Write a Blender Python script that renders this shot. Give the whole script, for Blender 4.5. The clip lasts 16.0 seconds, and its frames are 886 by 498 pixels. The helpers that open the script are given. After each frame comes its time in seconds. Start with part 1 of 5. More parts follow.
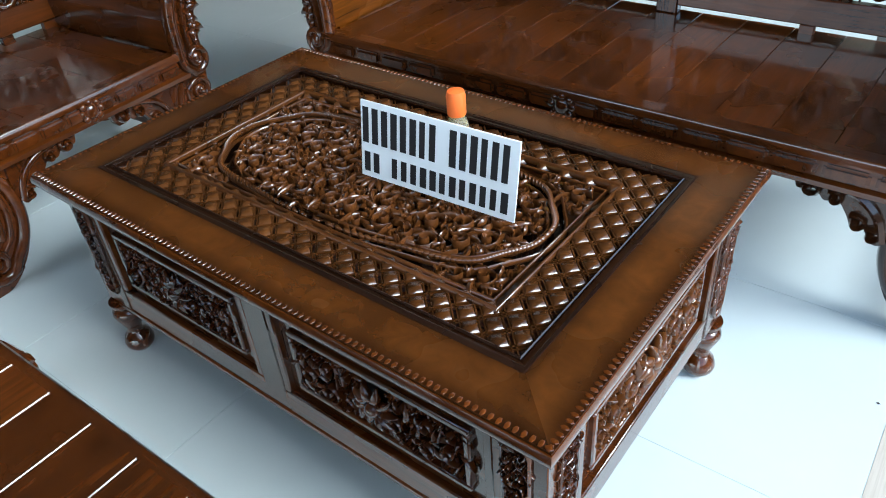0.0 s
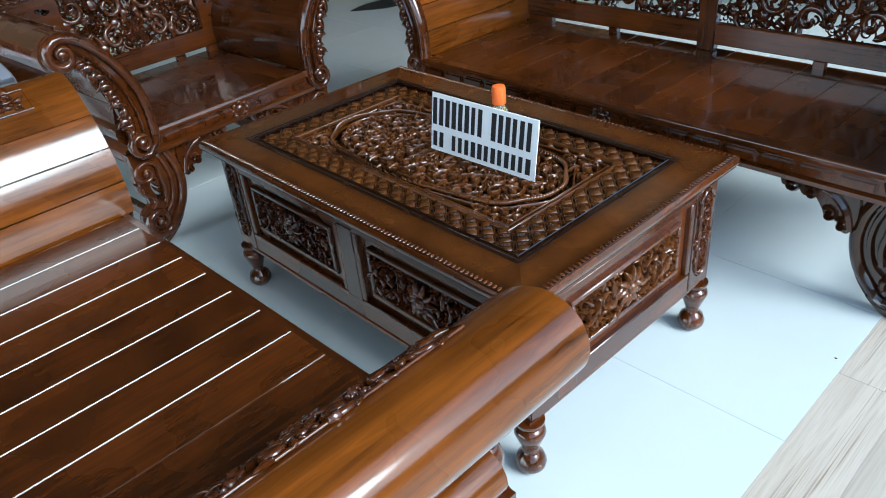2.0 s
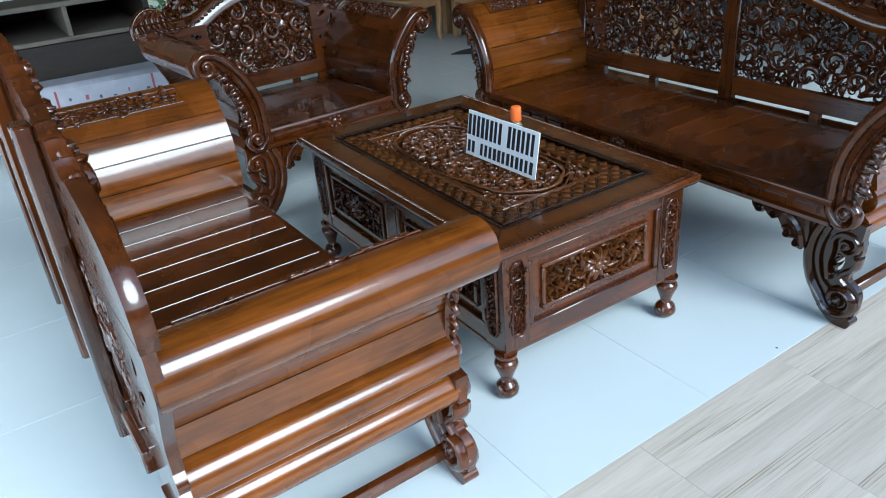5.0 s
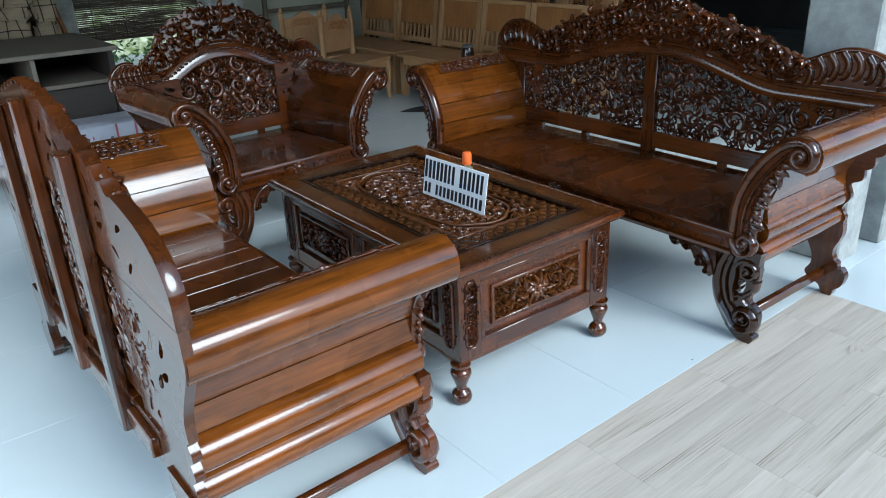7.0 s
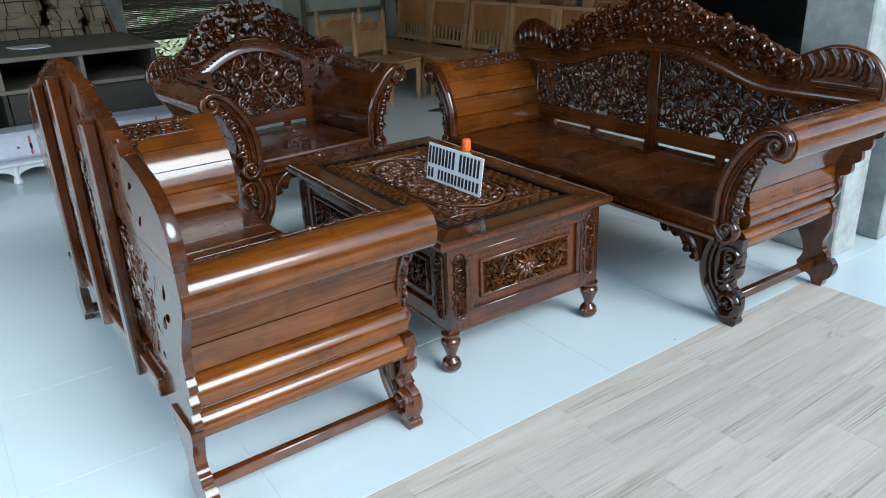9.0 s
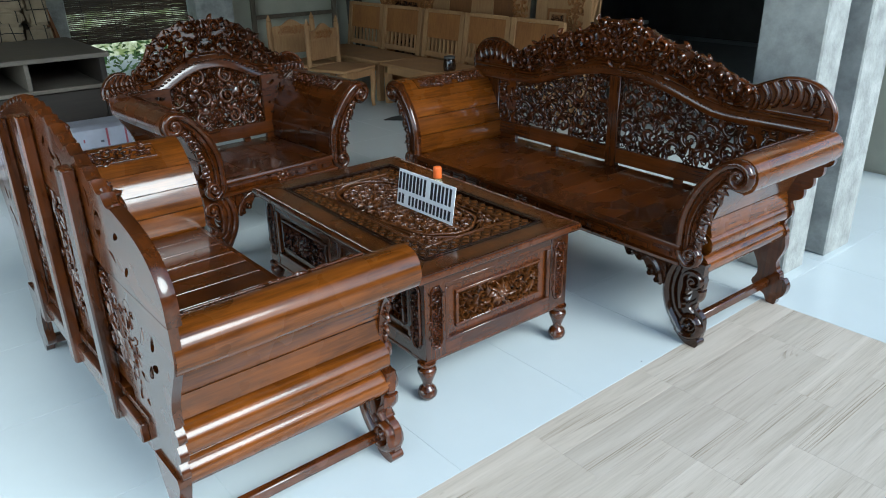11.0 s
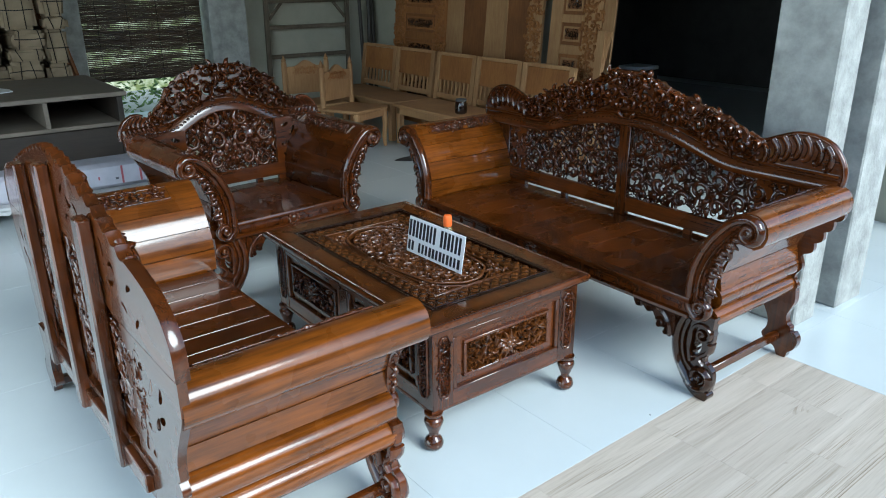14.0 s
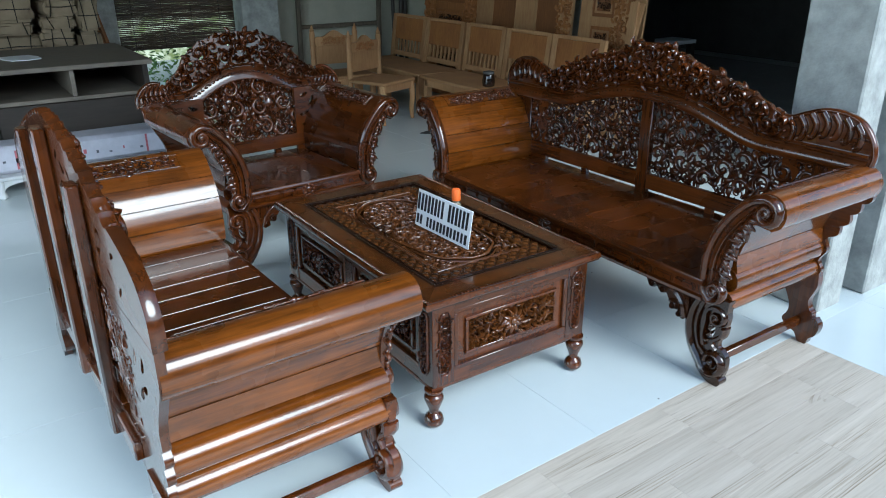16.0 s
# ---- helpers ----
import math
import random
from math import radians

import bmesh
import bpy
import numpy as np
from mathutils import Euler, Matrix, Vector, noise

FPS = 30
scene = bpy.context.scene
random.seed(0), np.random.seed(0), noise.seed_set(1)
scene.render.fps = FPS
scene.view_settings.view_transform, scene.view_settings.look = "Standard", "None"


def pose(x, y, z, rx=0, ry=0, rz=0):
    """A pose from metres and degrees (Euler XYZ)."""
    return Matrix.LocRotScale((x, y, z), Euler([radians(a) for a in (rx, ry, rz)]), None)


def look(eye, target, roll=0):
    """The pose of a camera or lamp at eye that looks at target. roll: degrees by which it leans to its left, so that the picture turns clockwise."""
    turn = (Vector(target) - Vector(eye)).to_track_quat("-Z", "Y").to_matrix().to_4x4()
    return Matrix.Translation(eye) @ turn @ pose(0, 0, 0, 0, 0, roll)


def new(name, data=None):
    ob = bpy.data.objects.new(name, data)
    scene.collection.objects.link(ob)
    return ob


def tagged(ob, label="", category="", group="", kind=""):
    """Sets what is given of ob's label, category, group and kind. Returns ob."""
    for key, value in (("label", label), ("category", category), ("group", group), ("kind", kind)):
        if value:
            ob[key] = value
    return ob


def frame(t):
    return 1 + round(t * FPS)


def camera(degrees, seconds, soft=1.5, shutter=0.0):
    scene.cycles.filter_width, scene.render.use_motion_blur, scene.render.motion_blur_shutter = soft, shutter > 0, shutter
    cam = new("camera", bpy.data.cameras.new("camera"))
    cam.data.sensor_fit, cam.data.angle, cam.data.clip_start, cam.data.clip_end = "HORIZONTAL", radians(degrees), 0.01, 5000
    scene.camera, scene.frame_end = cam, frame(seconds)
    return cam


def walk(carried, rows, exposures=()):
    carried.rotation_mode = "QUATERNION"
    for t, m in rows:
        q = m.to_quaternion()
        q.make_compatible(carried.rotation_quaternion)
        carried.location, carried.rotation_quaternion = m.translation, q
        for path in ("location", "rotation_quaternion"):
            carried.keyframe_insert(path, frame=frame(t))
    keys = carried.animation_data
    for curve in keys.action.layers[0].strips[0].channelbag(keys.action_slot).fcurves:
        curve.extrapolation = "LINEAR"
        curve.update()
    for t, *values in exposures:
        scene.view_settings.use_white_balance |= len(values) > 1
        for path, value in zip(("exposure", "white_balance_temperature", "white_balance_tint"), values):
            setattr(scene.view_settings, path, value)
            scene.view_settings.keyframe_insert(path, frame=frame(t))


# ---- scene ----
cam = camera(62.0, 16.0, soft=1.0)
PATH = [
    (0, (1.255, 1.509, 1.25), (0.213, 2.726, 0.054), -5.0),
    (0.5, (1.371, 1.419, 1.263), (0.243, 2.602, 0.109), -5.1),
    (1, (1.517, 1.317, 1.27), (0.335, 2.465, 0.137), -4.4),
    (1.5, (1.599, 1.254, 1.303), (0.336, 2.355, 0.211), -6.0),
    (2, (1.711, 1.196, 1.325), (0.418, 2.296, 0.267), -6.0),
    (2.5, (1.833, 1.135, 1.356), (0.473, 2.196, 0.344), -5.2),
    (3, (1.967, 1.125, 1.387), (0.54, 2.126, 0.406), -6.1),
    (3.5, (2.106, 1.157, 1.391), (0.606, 2.106, 0.468), -5.9),
    (4, (2.234, 1.163, 1.394), (0.687, 2.042, 0.482), -5.0),
    (4.2, (2.259, 1.154, 1.398), (0.711, 2.009, 0.464), -5.1),
    (6.3, (2.422, 0.776, 1.409), (0.988, 1.876, 0.551), -3.1),
    (6.5, (2.448, 0.769, 1.417), (1.002, 1.867, 0.579), -2.7),
    (7, (2.562, 0.782, 1.451), (1.091, 1.883, 0.661), -2.5),
    (7.5, (2.677, 0.803, 1.452), (1.149, 1.87, 0.727), -3.2),
    (8, (2.774, 0.802, 1.438), (1.224, 1.848, 0.726), -2.5),
    (8.5, (2.819, 0.794, 1.431), (1.27, 1.819, 0.69), -2.9),
    (9, (2.826, 0.789, 1.418), (1.284, 1.805, 0.651), -2.4),
    (9.2, (2.833, 0.78, 1.419), (1.289, 1.791, 0.647), -2.1),
    (11.3, (2.746, 0.717, 1.571), (1.301, 1.864, 0.799), -0.9),
    (11.5, (2.748, 0.719, 1.582), (1.286, 1.865, 0.841), -0.8),
    (12, (2.733, 0.728, 1.606), (1.258, 1.876, 0.896), -0.6),
    (12.5, (2.744, 0.724, 1.605), (1.26, 1.866, 0.902), -0.6),
    (13, (2.743, 0.725, 1.603), (1.254, 1.86, 0.9), -0.6),
    (13.5, (2.738, 0.726, 1.6), (1.246, 1.853, 0.89), -0.5),
    (14, (2.739, 0.724, 1.604), (1.248, 1.86, 0.906), -0.4),
    (14.5, (2.746, 0.73, 1.607), (1.241, 1.859, 0.928), -0.2),
    (15, (2.778, 0.762, 1.604), (1.237, 1.835, 0.916), -0.3),
    (15.5, (2.789, 0.819, 1.591), (1.231, 1.831, 0.851), -1.4),
    (16, (2.762, 0.847, 1.582), (1.234, 1.889, 0.821), -0.2),
]
walk(cam, [(t, look(eye, target, roll)) for t, eye, target, roll in PATH], [(0.0, 1.66, 5850, -1), (1.5, 1.48, 5850, -1), (3.0, 1.34, 5620, -1), (4.0, 1.24, 5560, -1), (6.0, 1.10, 5680, -1), (9.0, 0.98, 5800, -1), (11.5, 0.98, 6000, -1), (13.5, 1.16, 5950, -1), (16.0, 1.11, 5700, -1)])

# ---- light ----
world = bpy.data.worlds.new("world")
scene.world = world
world.use_nodes = True
wn = world.node_tree
sky = wn.nodes.new("ShaderNodeTexSky")
sky.sky_type = "NISHITA"
sky.sun_disc = False
sky.sun_elevation, sky.sun_rotation = radians(37), radians(80)
wn.links.new(sky.outputs[0], wn.nodes["Background"].inputs[0])
wn.nodes["Background"].inputs[1].default_value = 0.15
sun = new("sun", bpy.data.lights.new("sun", "SUN"))
sun.data.energy, sun.data.angle, sun.data.color = 1.55, radians(31.0), (0.93, 0.97, 1.0)
SUN_UP, SUN_ROUND = radians(37), radians(80)
sun.matrix_world = look((0, 0, 0), (-math.cos(SUN_UP) * math.sin(SUN_ROUND), -math.cos(SUN_UP) * math.cos(SUN_ROUND), -math.sin(SUN_UP)))
# Added fill lamp; stands in for sky light from the unseen south side.
front = bpy.data.lights.new("added south fill", "AREA")
front.shape, front.size, front.size_y = "RECTANGLE", 5.4, 2.9
front.energy, front.color = 62.0, (0.92, 0.97, 1.0)
new("south_fill", front).matrix_world = look((0.8, -1.5, 1.55), (0.8, 2.0, 1.55))



# ---- materials ----
def material(name):
    m = bpy.data.materials.new(name)
    m.use_nodes = True
    nt = m.node_tree
    return m, nt, nt.nodes["Principled BSDF"]


def node(nt, kind, **inputs):
    n = nt.nodes.new(kind)
    for k, v in inputs.items():
        n.inputs[k.replace("_", " ")].default_value = v
    return n


def ramp(nt, source, stops):
    r = nt.nodes.new("ShaderNodeValToRGB")
    while len(r.color_ramp.elements) < len(stops):
        r.color_ramp.elements.new(0.5)
    for e, (p, c) in zip(r.color_ramp.elements, stops):
        e.position, e.color = p, (*c, 1)
    nt.links.new(source, r.inputs[0])
    return r


def wood(name, dark, light, rough=0.26, coat=1.0, scale=(1, 14, 14), vary=0.25, bump=0.06, stain=0.5):
    """Lacquered or raw wood: long grain, broad stain and a fine pore relief."""
    m, nt, b = material(name)
    co = nt.nodes.new("ShaderNodeTexCoord")
    info = nt.nodes.new("ShaderNodeObjectInfo")
    shift = nt.nodes.new("ShaderNodeVectorMath")
    shift.operation = "ADD"
    nt.links.new(co.outputs["Object"], shift.inputs[0])
    mul = nt.nodes.new("ShaderNodeMath")
    mul.operation = "MULTIPLY"
    mul.inputs[1].default_value = 7.0
    nt.links.new(info.outputs["Random"], mul.inputs[0])
    nt.links.new(mul.outputs[0], shift.inputs[1])
    mp = nt.nodes.new("ShaderNodeMapping")
    mp.inputs["Scale"].default_value = scale
    nt.links.new(shift.outputs[0], mp.inputs[0])
    grain = node(nt, "ShaderNodeTexNoise", Scale=5.0, Detail=8.0, Roughness=0.62, Distortion=0.6)
    nt.links.new(mp.outputs[0], grain.inputs["Vector"])
    broad = node(nt, "ShaderNodeTexNoise", Scale=4.5, Detail=3.0)
    nt.links.new(shift.outputs[0], broad.inputs["Vector"])
    mixv = nt.nodes.new("ShaderNodeMix")
    mixv.inputs[0].default_value = stain
    nt.links.new(grain.outputs[0], mixv.inputs[2])
    nt.links.new(broad.outputs[0], mixv.inputs[3])
    col = ramp(nt, mixv.outputs[0], [(0.32, dark), (0.68, light)])
    hsv = nt.nodes.new("ShaderNodeHueSaturation")
    nt.links.new(col.outputs[0], hsv.inputs["Color"])
    rng_ = nt.nodes.new("ShaderNodeMapRange")
    rng_.inputs["To Min"].default_value, rng_.inputs["To Max"].default_value = 1 - vary, 1 + vary
    nt.links.new(info.outputs["Random"], rng_.inputs[0])
    nt.links.new(rng_.outputs[0], hsv.inputs["Value"])
    nt.links.new(hsv.outputs[0], b.inputs["Base Color"])
    rr = nt.nodes.new("ShaderNodeMapRange")
    rr.inputs["To Min"].default_value, rr.inputs["To Max"].default_value = rough * 0.75, rough * 1.35
    nt.links.new(broad.outputs[0], rr.inputs[0])
    nt.links.new(rr.outputs[0], b.inputs["Roughness"])
    bp = node(nt, "ShaderNodeBump", Strength=bump, Distance=0.01)
    nt.links.new(grain.outputs[0], bp.inputs["Height"])
    nt.links.new(bp.outputs[0], b.inputs["Normal"])
    b.inputs["Coat Weight"].default_value = coat
    b.inputs["Coat Roughness"].default_value = 0.105
    b.inputs["Coat IOR"].default_value = 1.55
    if coat:
        b.inputs["Specular IOR Level"].default_value = 0.12
    return m


def plain(name, color, rough=0.5, metal=0.0, spread=0.15, scale=12.0, bump=0.05, stretch=(1, 1, 1), fine=90.0):
    """A painted, plastered or printed surface with uneven tone and a slight relief."""
    m, nt, b = material(name)
    co = nt.nodes.new("ShaderNodeTexCoord")
    mp = nt.nodes.new("ShaderNodeMapping")
    mp.inputs["Scale"].default_value = stretch
    nt.links.new(co.outputs["Object"], mp.inputs[0])
    a = node(nt, "ShaderNodeTexNoise", Scale=scale, Detail=7.0, Roughness=0.6)
    f = node(nt, "ShaderNodeTexNoise", Scale=fine, Detail=3.0)
    nt.links.new(mp.outputs[0], a.inputs["Vector"])
    nt.links.new(mp.outputs[0], f.inputs["Vector"])
    lo = tuple(c * (1 - spread) for c in color)
    hi = tuple(min(1, c * (1 + spread)) for c in color)
    r = ramp(nt, a.outputs[0], [(0.3, lo), (0.7, hi)])
    nt.links.new(r.outputs[0], b.inputs["Base Color"])
    b.inputs["Roughness"].default_value, b.inputs["Metallic"].default_value = rough, metal
    bp = node(nt, "ShaderNodeBump", Strength=bump, Distance=0.01)
    nt.links.new(f.outputs[0], bp.inputs["Height"])
    nt.links.new(bp.outputs[0], b.inputs["Normal"])
    return m


DARK, LIGHT = (0.017, 0.0044, 0.0009), (0.118, 0.0285, 0.0038)
WOOD_X = wood("lacquered teak along", DARK, LIGHT)
WOOD_Y = wood("lacquered teak across", DARK, LIGHT, scale=(14, 1, 14))
WOOD_Z = wood("lacquered teak upright", DARK, LIGHT, scale=(14, 14, 1))
WARM_Y = wood("honey lacquered teak", (0.041, 0.0108, 0.0013), (0.238, 0.065, 0.0058), scale=(14, 1, 14), vary=0.15, stain=0.38)
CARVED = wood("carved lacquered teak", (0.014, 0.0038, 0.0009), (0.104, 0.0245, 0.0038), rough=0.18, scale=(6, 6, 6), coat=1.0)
# Near-black copy of CARVED; puts shade into the sofa's front legs and brackets.
CARVED_SHADED = wood("carved teak darkened as shade", (0.0075, 0.0027, 0.001), (0.042, 0.0125, 0.0032), rough=0.18, scale=(6, 6, 6))
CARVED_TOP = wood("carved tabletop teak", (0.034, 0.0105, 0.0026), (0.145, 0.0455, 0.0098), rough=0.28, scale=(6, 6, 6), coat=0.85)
LATTICE = wood("lattice teak", (0.024, 0.0078, 0.002), (0.088, 0.029, 0.0065), rough=0.26, scale=(6, 6, 6), coat=0.8)
# Dark stain; also the shade painted behind the table's pierced carving.
STAIN_AND_SHADE = wood("dark stain and painted shade", (0.008, 0.003, 0.002), (0.022, 0.008, 0.004), rough=0.25)
RAW = wood("raw pale wood", (0.30, 0.143, 0.056), (0.455, 0.26, 0.115), rough=0.7, coat=0.0, scale=(14, 14, 1.2), vary=0.12)
RAW_DARK = wood("raw brown wood", (0.21, 0.075, 0.018), (0.38, 0.16, 0.044), rough=0.7, coat=0.0, scale=(14, 14, 1.2), vary=0.12)
WEATHERED = wood("weathered timber", (0.07, 0.053, 0.036), (0.19, 0.148, 0.10), rough=0.75, coat=0.0, scale=(14, 14, 1.2), vary=0.15)
RAW_DEEP = wood("raw red-brown wood", (0.15, 0.052, 0.013), (0.29, 0.115, 0.033), rough=0.7, coat=0.0, scale=(14, 14, 1.2), vary=0.2)
# Dusty grey wood, its colour also lifted to make up for low light.
DUSTY_BRIGHTENED = wood("dusty grey wood, brightened", (0.135, 0.110, 0.083), (0.235, 0.195, 0.150), rough=0.6, coat=0.0, scale=(12, 1, 12), vary=0.1)
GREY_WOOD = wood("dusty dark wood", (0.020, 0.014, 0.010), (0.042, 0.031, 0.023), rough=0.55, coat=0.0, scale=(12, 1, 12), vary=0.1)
WHITE_TILE = plain("white polished tile", (0.615, 0.665, 0.668), rough=0.12, spread=0.02, scale=3.0, bump=0.0)
JOINT = plain("tile joint", (0.575, 0.63, 0.635), rough=0.5)
PORCH_JOINT = plain("brown joint", (0.36, 0.325, 0.28), rough=0.7)
CONCRETE = plain("grey concrete", (0.36, 0.36, 0.335), rough=0.85, spread=0.30, scale=9.0, bump=0.5, fine=55.0)
PLASTER = plain("pale plaster", (0.42, 0.40, 0.315), rough=0.9, spread=0.12, scale=2.5, bump=0.1)
UNSEEN_WALL = plain("unseen brown wall", (0.17, 0.13, 0.095), rough=0.9, spread=0.25, scale=1.2, bump=0.2)
# The unlit room's shade is put into this dark wall colour.
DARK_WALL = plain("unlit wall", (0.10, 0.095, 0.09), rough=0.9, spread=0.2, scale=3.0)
CEILING = plain("ceiling board", (0.09, 0.075, 0.06), rough=0.9, spread=0.1, scale=2.0)
GROUND = plain("pale paving", (0.42, 0.41, 0.38), rough=0.9, spread=0.15, scale=1.5)
LEAF = plain("garden green", (0.14, 0.22, 0.05), rough=0.7, spread=0.6, scale=5.0, bump=0.3)
WHITE_PAINT = plain("white paint", (0.60, 0.60, 0.60), rough=0.45, spread=0.05)
PAPER = plain("white paper", (0.88, 0.88, 0.87), rough=0.6, spread=0.03)
INK = plain("black ink", (0.012, 0.012, 0.013), rough=0.5)
WRAP = plain("lilac-white sheeting", (0.52, 0.51, 0.57), rough=0.4, spread=0.12, scale=9.0, bump=0.3, fine=18.0)
GREY_INK = plain("grey print", (0.10, 0.10, 0.12), rough=0.6)
RED_INK = plain("red print", (0.40, 0.10, 0.12), rough=0.6)
ORANGE = plain("orange plastic", (0.85, 0.16, 0.03), rough=0.35, spread=0.04)
YELLOW = plain("yellow label", (0.75, 0.55, 0.05), rough=0.4, spread=0.05)
CANE = wood("dark split bamboo", (0.022, 0.0115, 0.0055), (0.058, 0.031, 0.0135), rough=0.5, coat=0.0, scale=(20, 1, 20))
ROPE = plain("black cord", (0.015, 0.014, 0.013), rough=0.9)
KRAFT = plain("wrapping paper", (0.31, 0.235, 0.15), rough=0.85, spread=0.2, scale=6.0, bump=0.2)


def sunburst(inner, outer):
    """The tabletop's border: honey in the middle, dark stain run along both edges."""
    m = wood("sunburst tabletop border", (0.044, 0.0125, 0.0022), (0.125, 0.037, 0.006), scale=(5, 5, 9), vary=0.05)
    nt = m.node_tree
    b = nt.nodes["Principled BSDF"]
    co = nt.nodes.new("ShaderNodeTexCoord")
    ab = nt.nodes.new("ShaderNodeVectorMath")
    ab.operation = "ABSOLUTE"
    nt.links.new(co.outputs["Object"], ab.inputs[0])
    sp = nt.nodes.new("ShaderNodeSeparateXYZ")
    nt.links.new(ab.outputs[0], sp.inputs[0])
    big = nt.nodes.new("ShaderNodeMath")
    big.operation = "MAXIMUM"
    for i in (0, 1):
        r = nt.nodes.new("ShaderNodeMapRange")
        r.inputs["From Min"].default_value, r.inputs["From Max"].default_value = inner[i], outer[i]
        nt.links.new(sp.outputs[i], r.inputs[0])
        nt.links.new(r.outputs[0], big.inputs[i])
    tone = ramp(nt, big.outputs[0], [(0.02, (0.12, 0.10, 0.10)), (0.30, (0.9, 0.9, 0.9)), (0.62, (1, 1, 1)), (0.97, (0.30, 0.27, 0.25))])
    mul = nt.nodes.new("ShaderNodeMix")
    mul.data_type, mul.blend_type = "RGBA", "MULTIPLY"
    mul.inputs[0].default_value = 1.0
    old = b.inputs["Base Color"].links[0].from_socket
    nt.links.new(old, mul.inputs[6])
    nt.links.new(tone.outputs[0], mul.inputs[7])
    nt.links.new(mul.outputs[2], b.inputs["Base Color"])
    return m


BORDER = sunburst((0.512, 0.278), (0.626, 0.389))


def plank_tile():
    """Porcelain printed as limed oak: fine long grain, a few dark cathedral streaks and small knots."""
    m, nt, b = material("wood print tile")
    co = nt.nodes.new("ShaderNodeTexCoord")
    info = nt.nodes.new("ShaderNodeObjectInfo")
    add = nt.nodes.new("ShaderNodeVectorMath")
    add.operation = "ADD"
    sc = nt.nodes.new("ShaderNodeMath")
    sc.operation = "MULTIPLY"
    sc.inputs[1].default_value = 9.0
    nt.links.new(info.outputs["Random"], sc.inputs[0])
    nt.links.new(co.outputs["Object"], add.inputs[0])
    nt.links.new(sc.outputs[0], add.inputs[1])

    def grain(stretch, scale, detail, distort):
        mp = nt.nodes.new("ShaderNodeMapping")
        mp.inputs["Scale"].default_value = stretch
        nt.links.new(add.outputs[0], mp.inputs[0])
        g = node(nt, "ShaderNodeTexNoise", Scale=scale, Detail=detail, Roughness=0.65, Distortion=distort)
        nt.links.new(mp.outputs[0], g.inputs["Vector"])
        return g.outputs[0]

    base = ramp(nt, grain((9, 0.45, 1), 2.0, 7.0, 0.8), [(0.28, (0.43, 0.362, 0.293)), (0.42, (0.53, 0.458, 0.38)), (0.55, (0.585, 0.508, 0.428)), (0.72, (0.64, 0.562, 0.48))])
    lines = ramp(nt, grain((46, 0.30, 1), 2.6, 4.0, 1.6), [(0.36, (0.33, 0.28, 0.23)), (0.44, (0.60, 0.55, 0.48)), (0.52, (1, 1, 1))])
    where = ramp(nt, grain((6.5, 0.55, 1), 1.9, 3.0, 0.9), [(0.50, (0.02, 0.02, 0.02)), (0.68, (1, 1, 1))])
    fibre = ramp(nt, grain((60, 1.6, 1), 4.0, 4.0, 0.2), [(0.32, (0.84, 0.82, 0.80)), (0.52, (1, 1, 1))])
    knots = ramp(nt, grain((5.5, 2.0, 1), 1.5, 4.0, 1.0), [(0.27, (0.50, 0.44, 0.37)), (0.33, (1, 1, 1))])
    last = base.outputs[0]
    for other, amount in ((fibre, 0.7), (knots, 0.8), (lines, None)):
        mul = nt.nodes.new("ShaderNodeMix")
        mul.data_type, mul.blend_type = "RGBA", "MULTIPLY"
        if amount is None:
            nt.links.new(where.outputs[0], mul.inputs[0])
        else:
            mul.inputs[0].default_value = amount
        nt.links.new(last, mul.inputs[6])
        nt.links.new(other.outputs[0], mul.inputs[7])
        last = mul.outputs[2]
    hsv = nt.nodes.new("ShaderNodeHueSaturation")
    nt.links.new(last, hsv.inputs["Color"])
    v = nt.nodes.new("ShaderNodeMapRange")
    v.inputs["To Min"].default_value, v.inputs["To Max"].default_value = 0.90, 1.03
    nt.links.new(info.outputs["Random"], v.inputs[0])
    nt.links.new(v.outputs[0], hsv.inputs["Value"])
    nt.links.new(hsv.outputs[0], b.inputs["Base Color"])
    b.inputs["Roughness"].default_value = 0.42
    return m


PLANK = plank_tile()


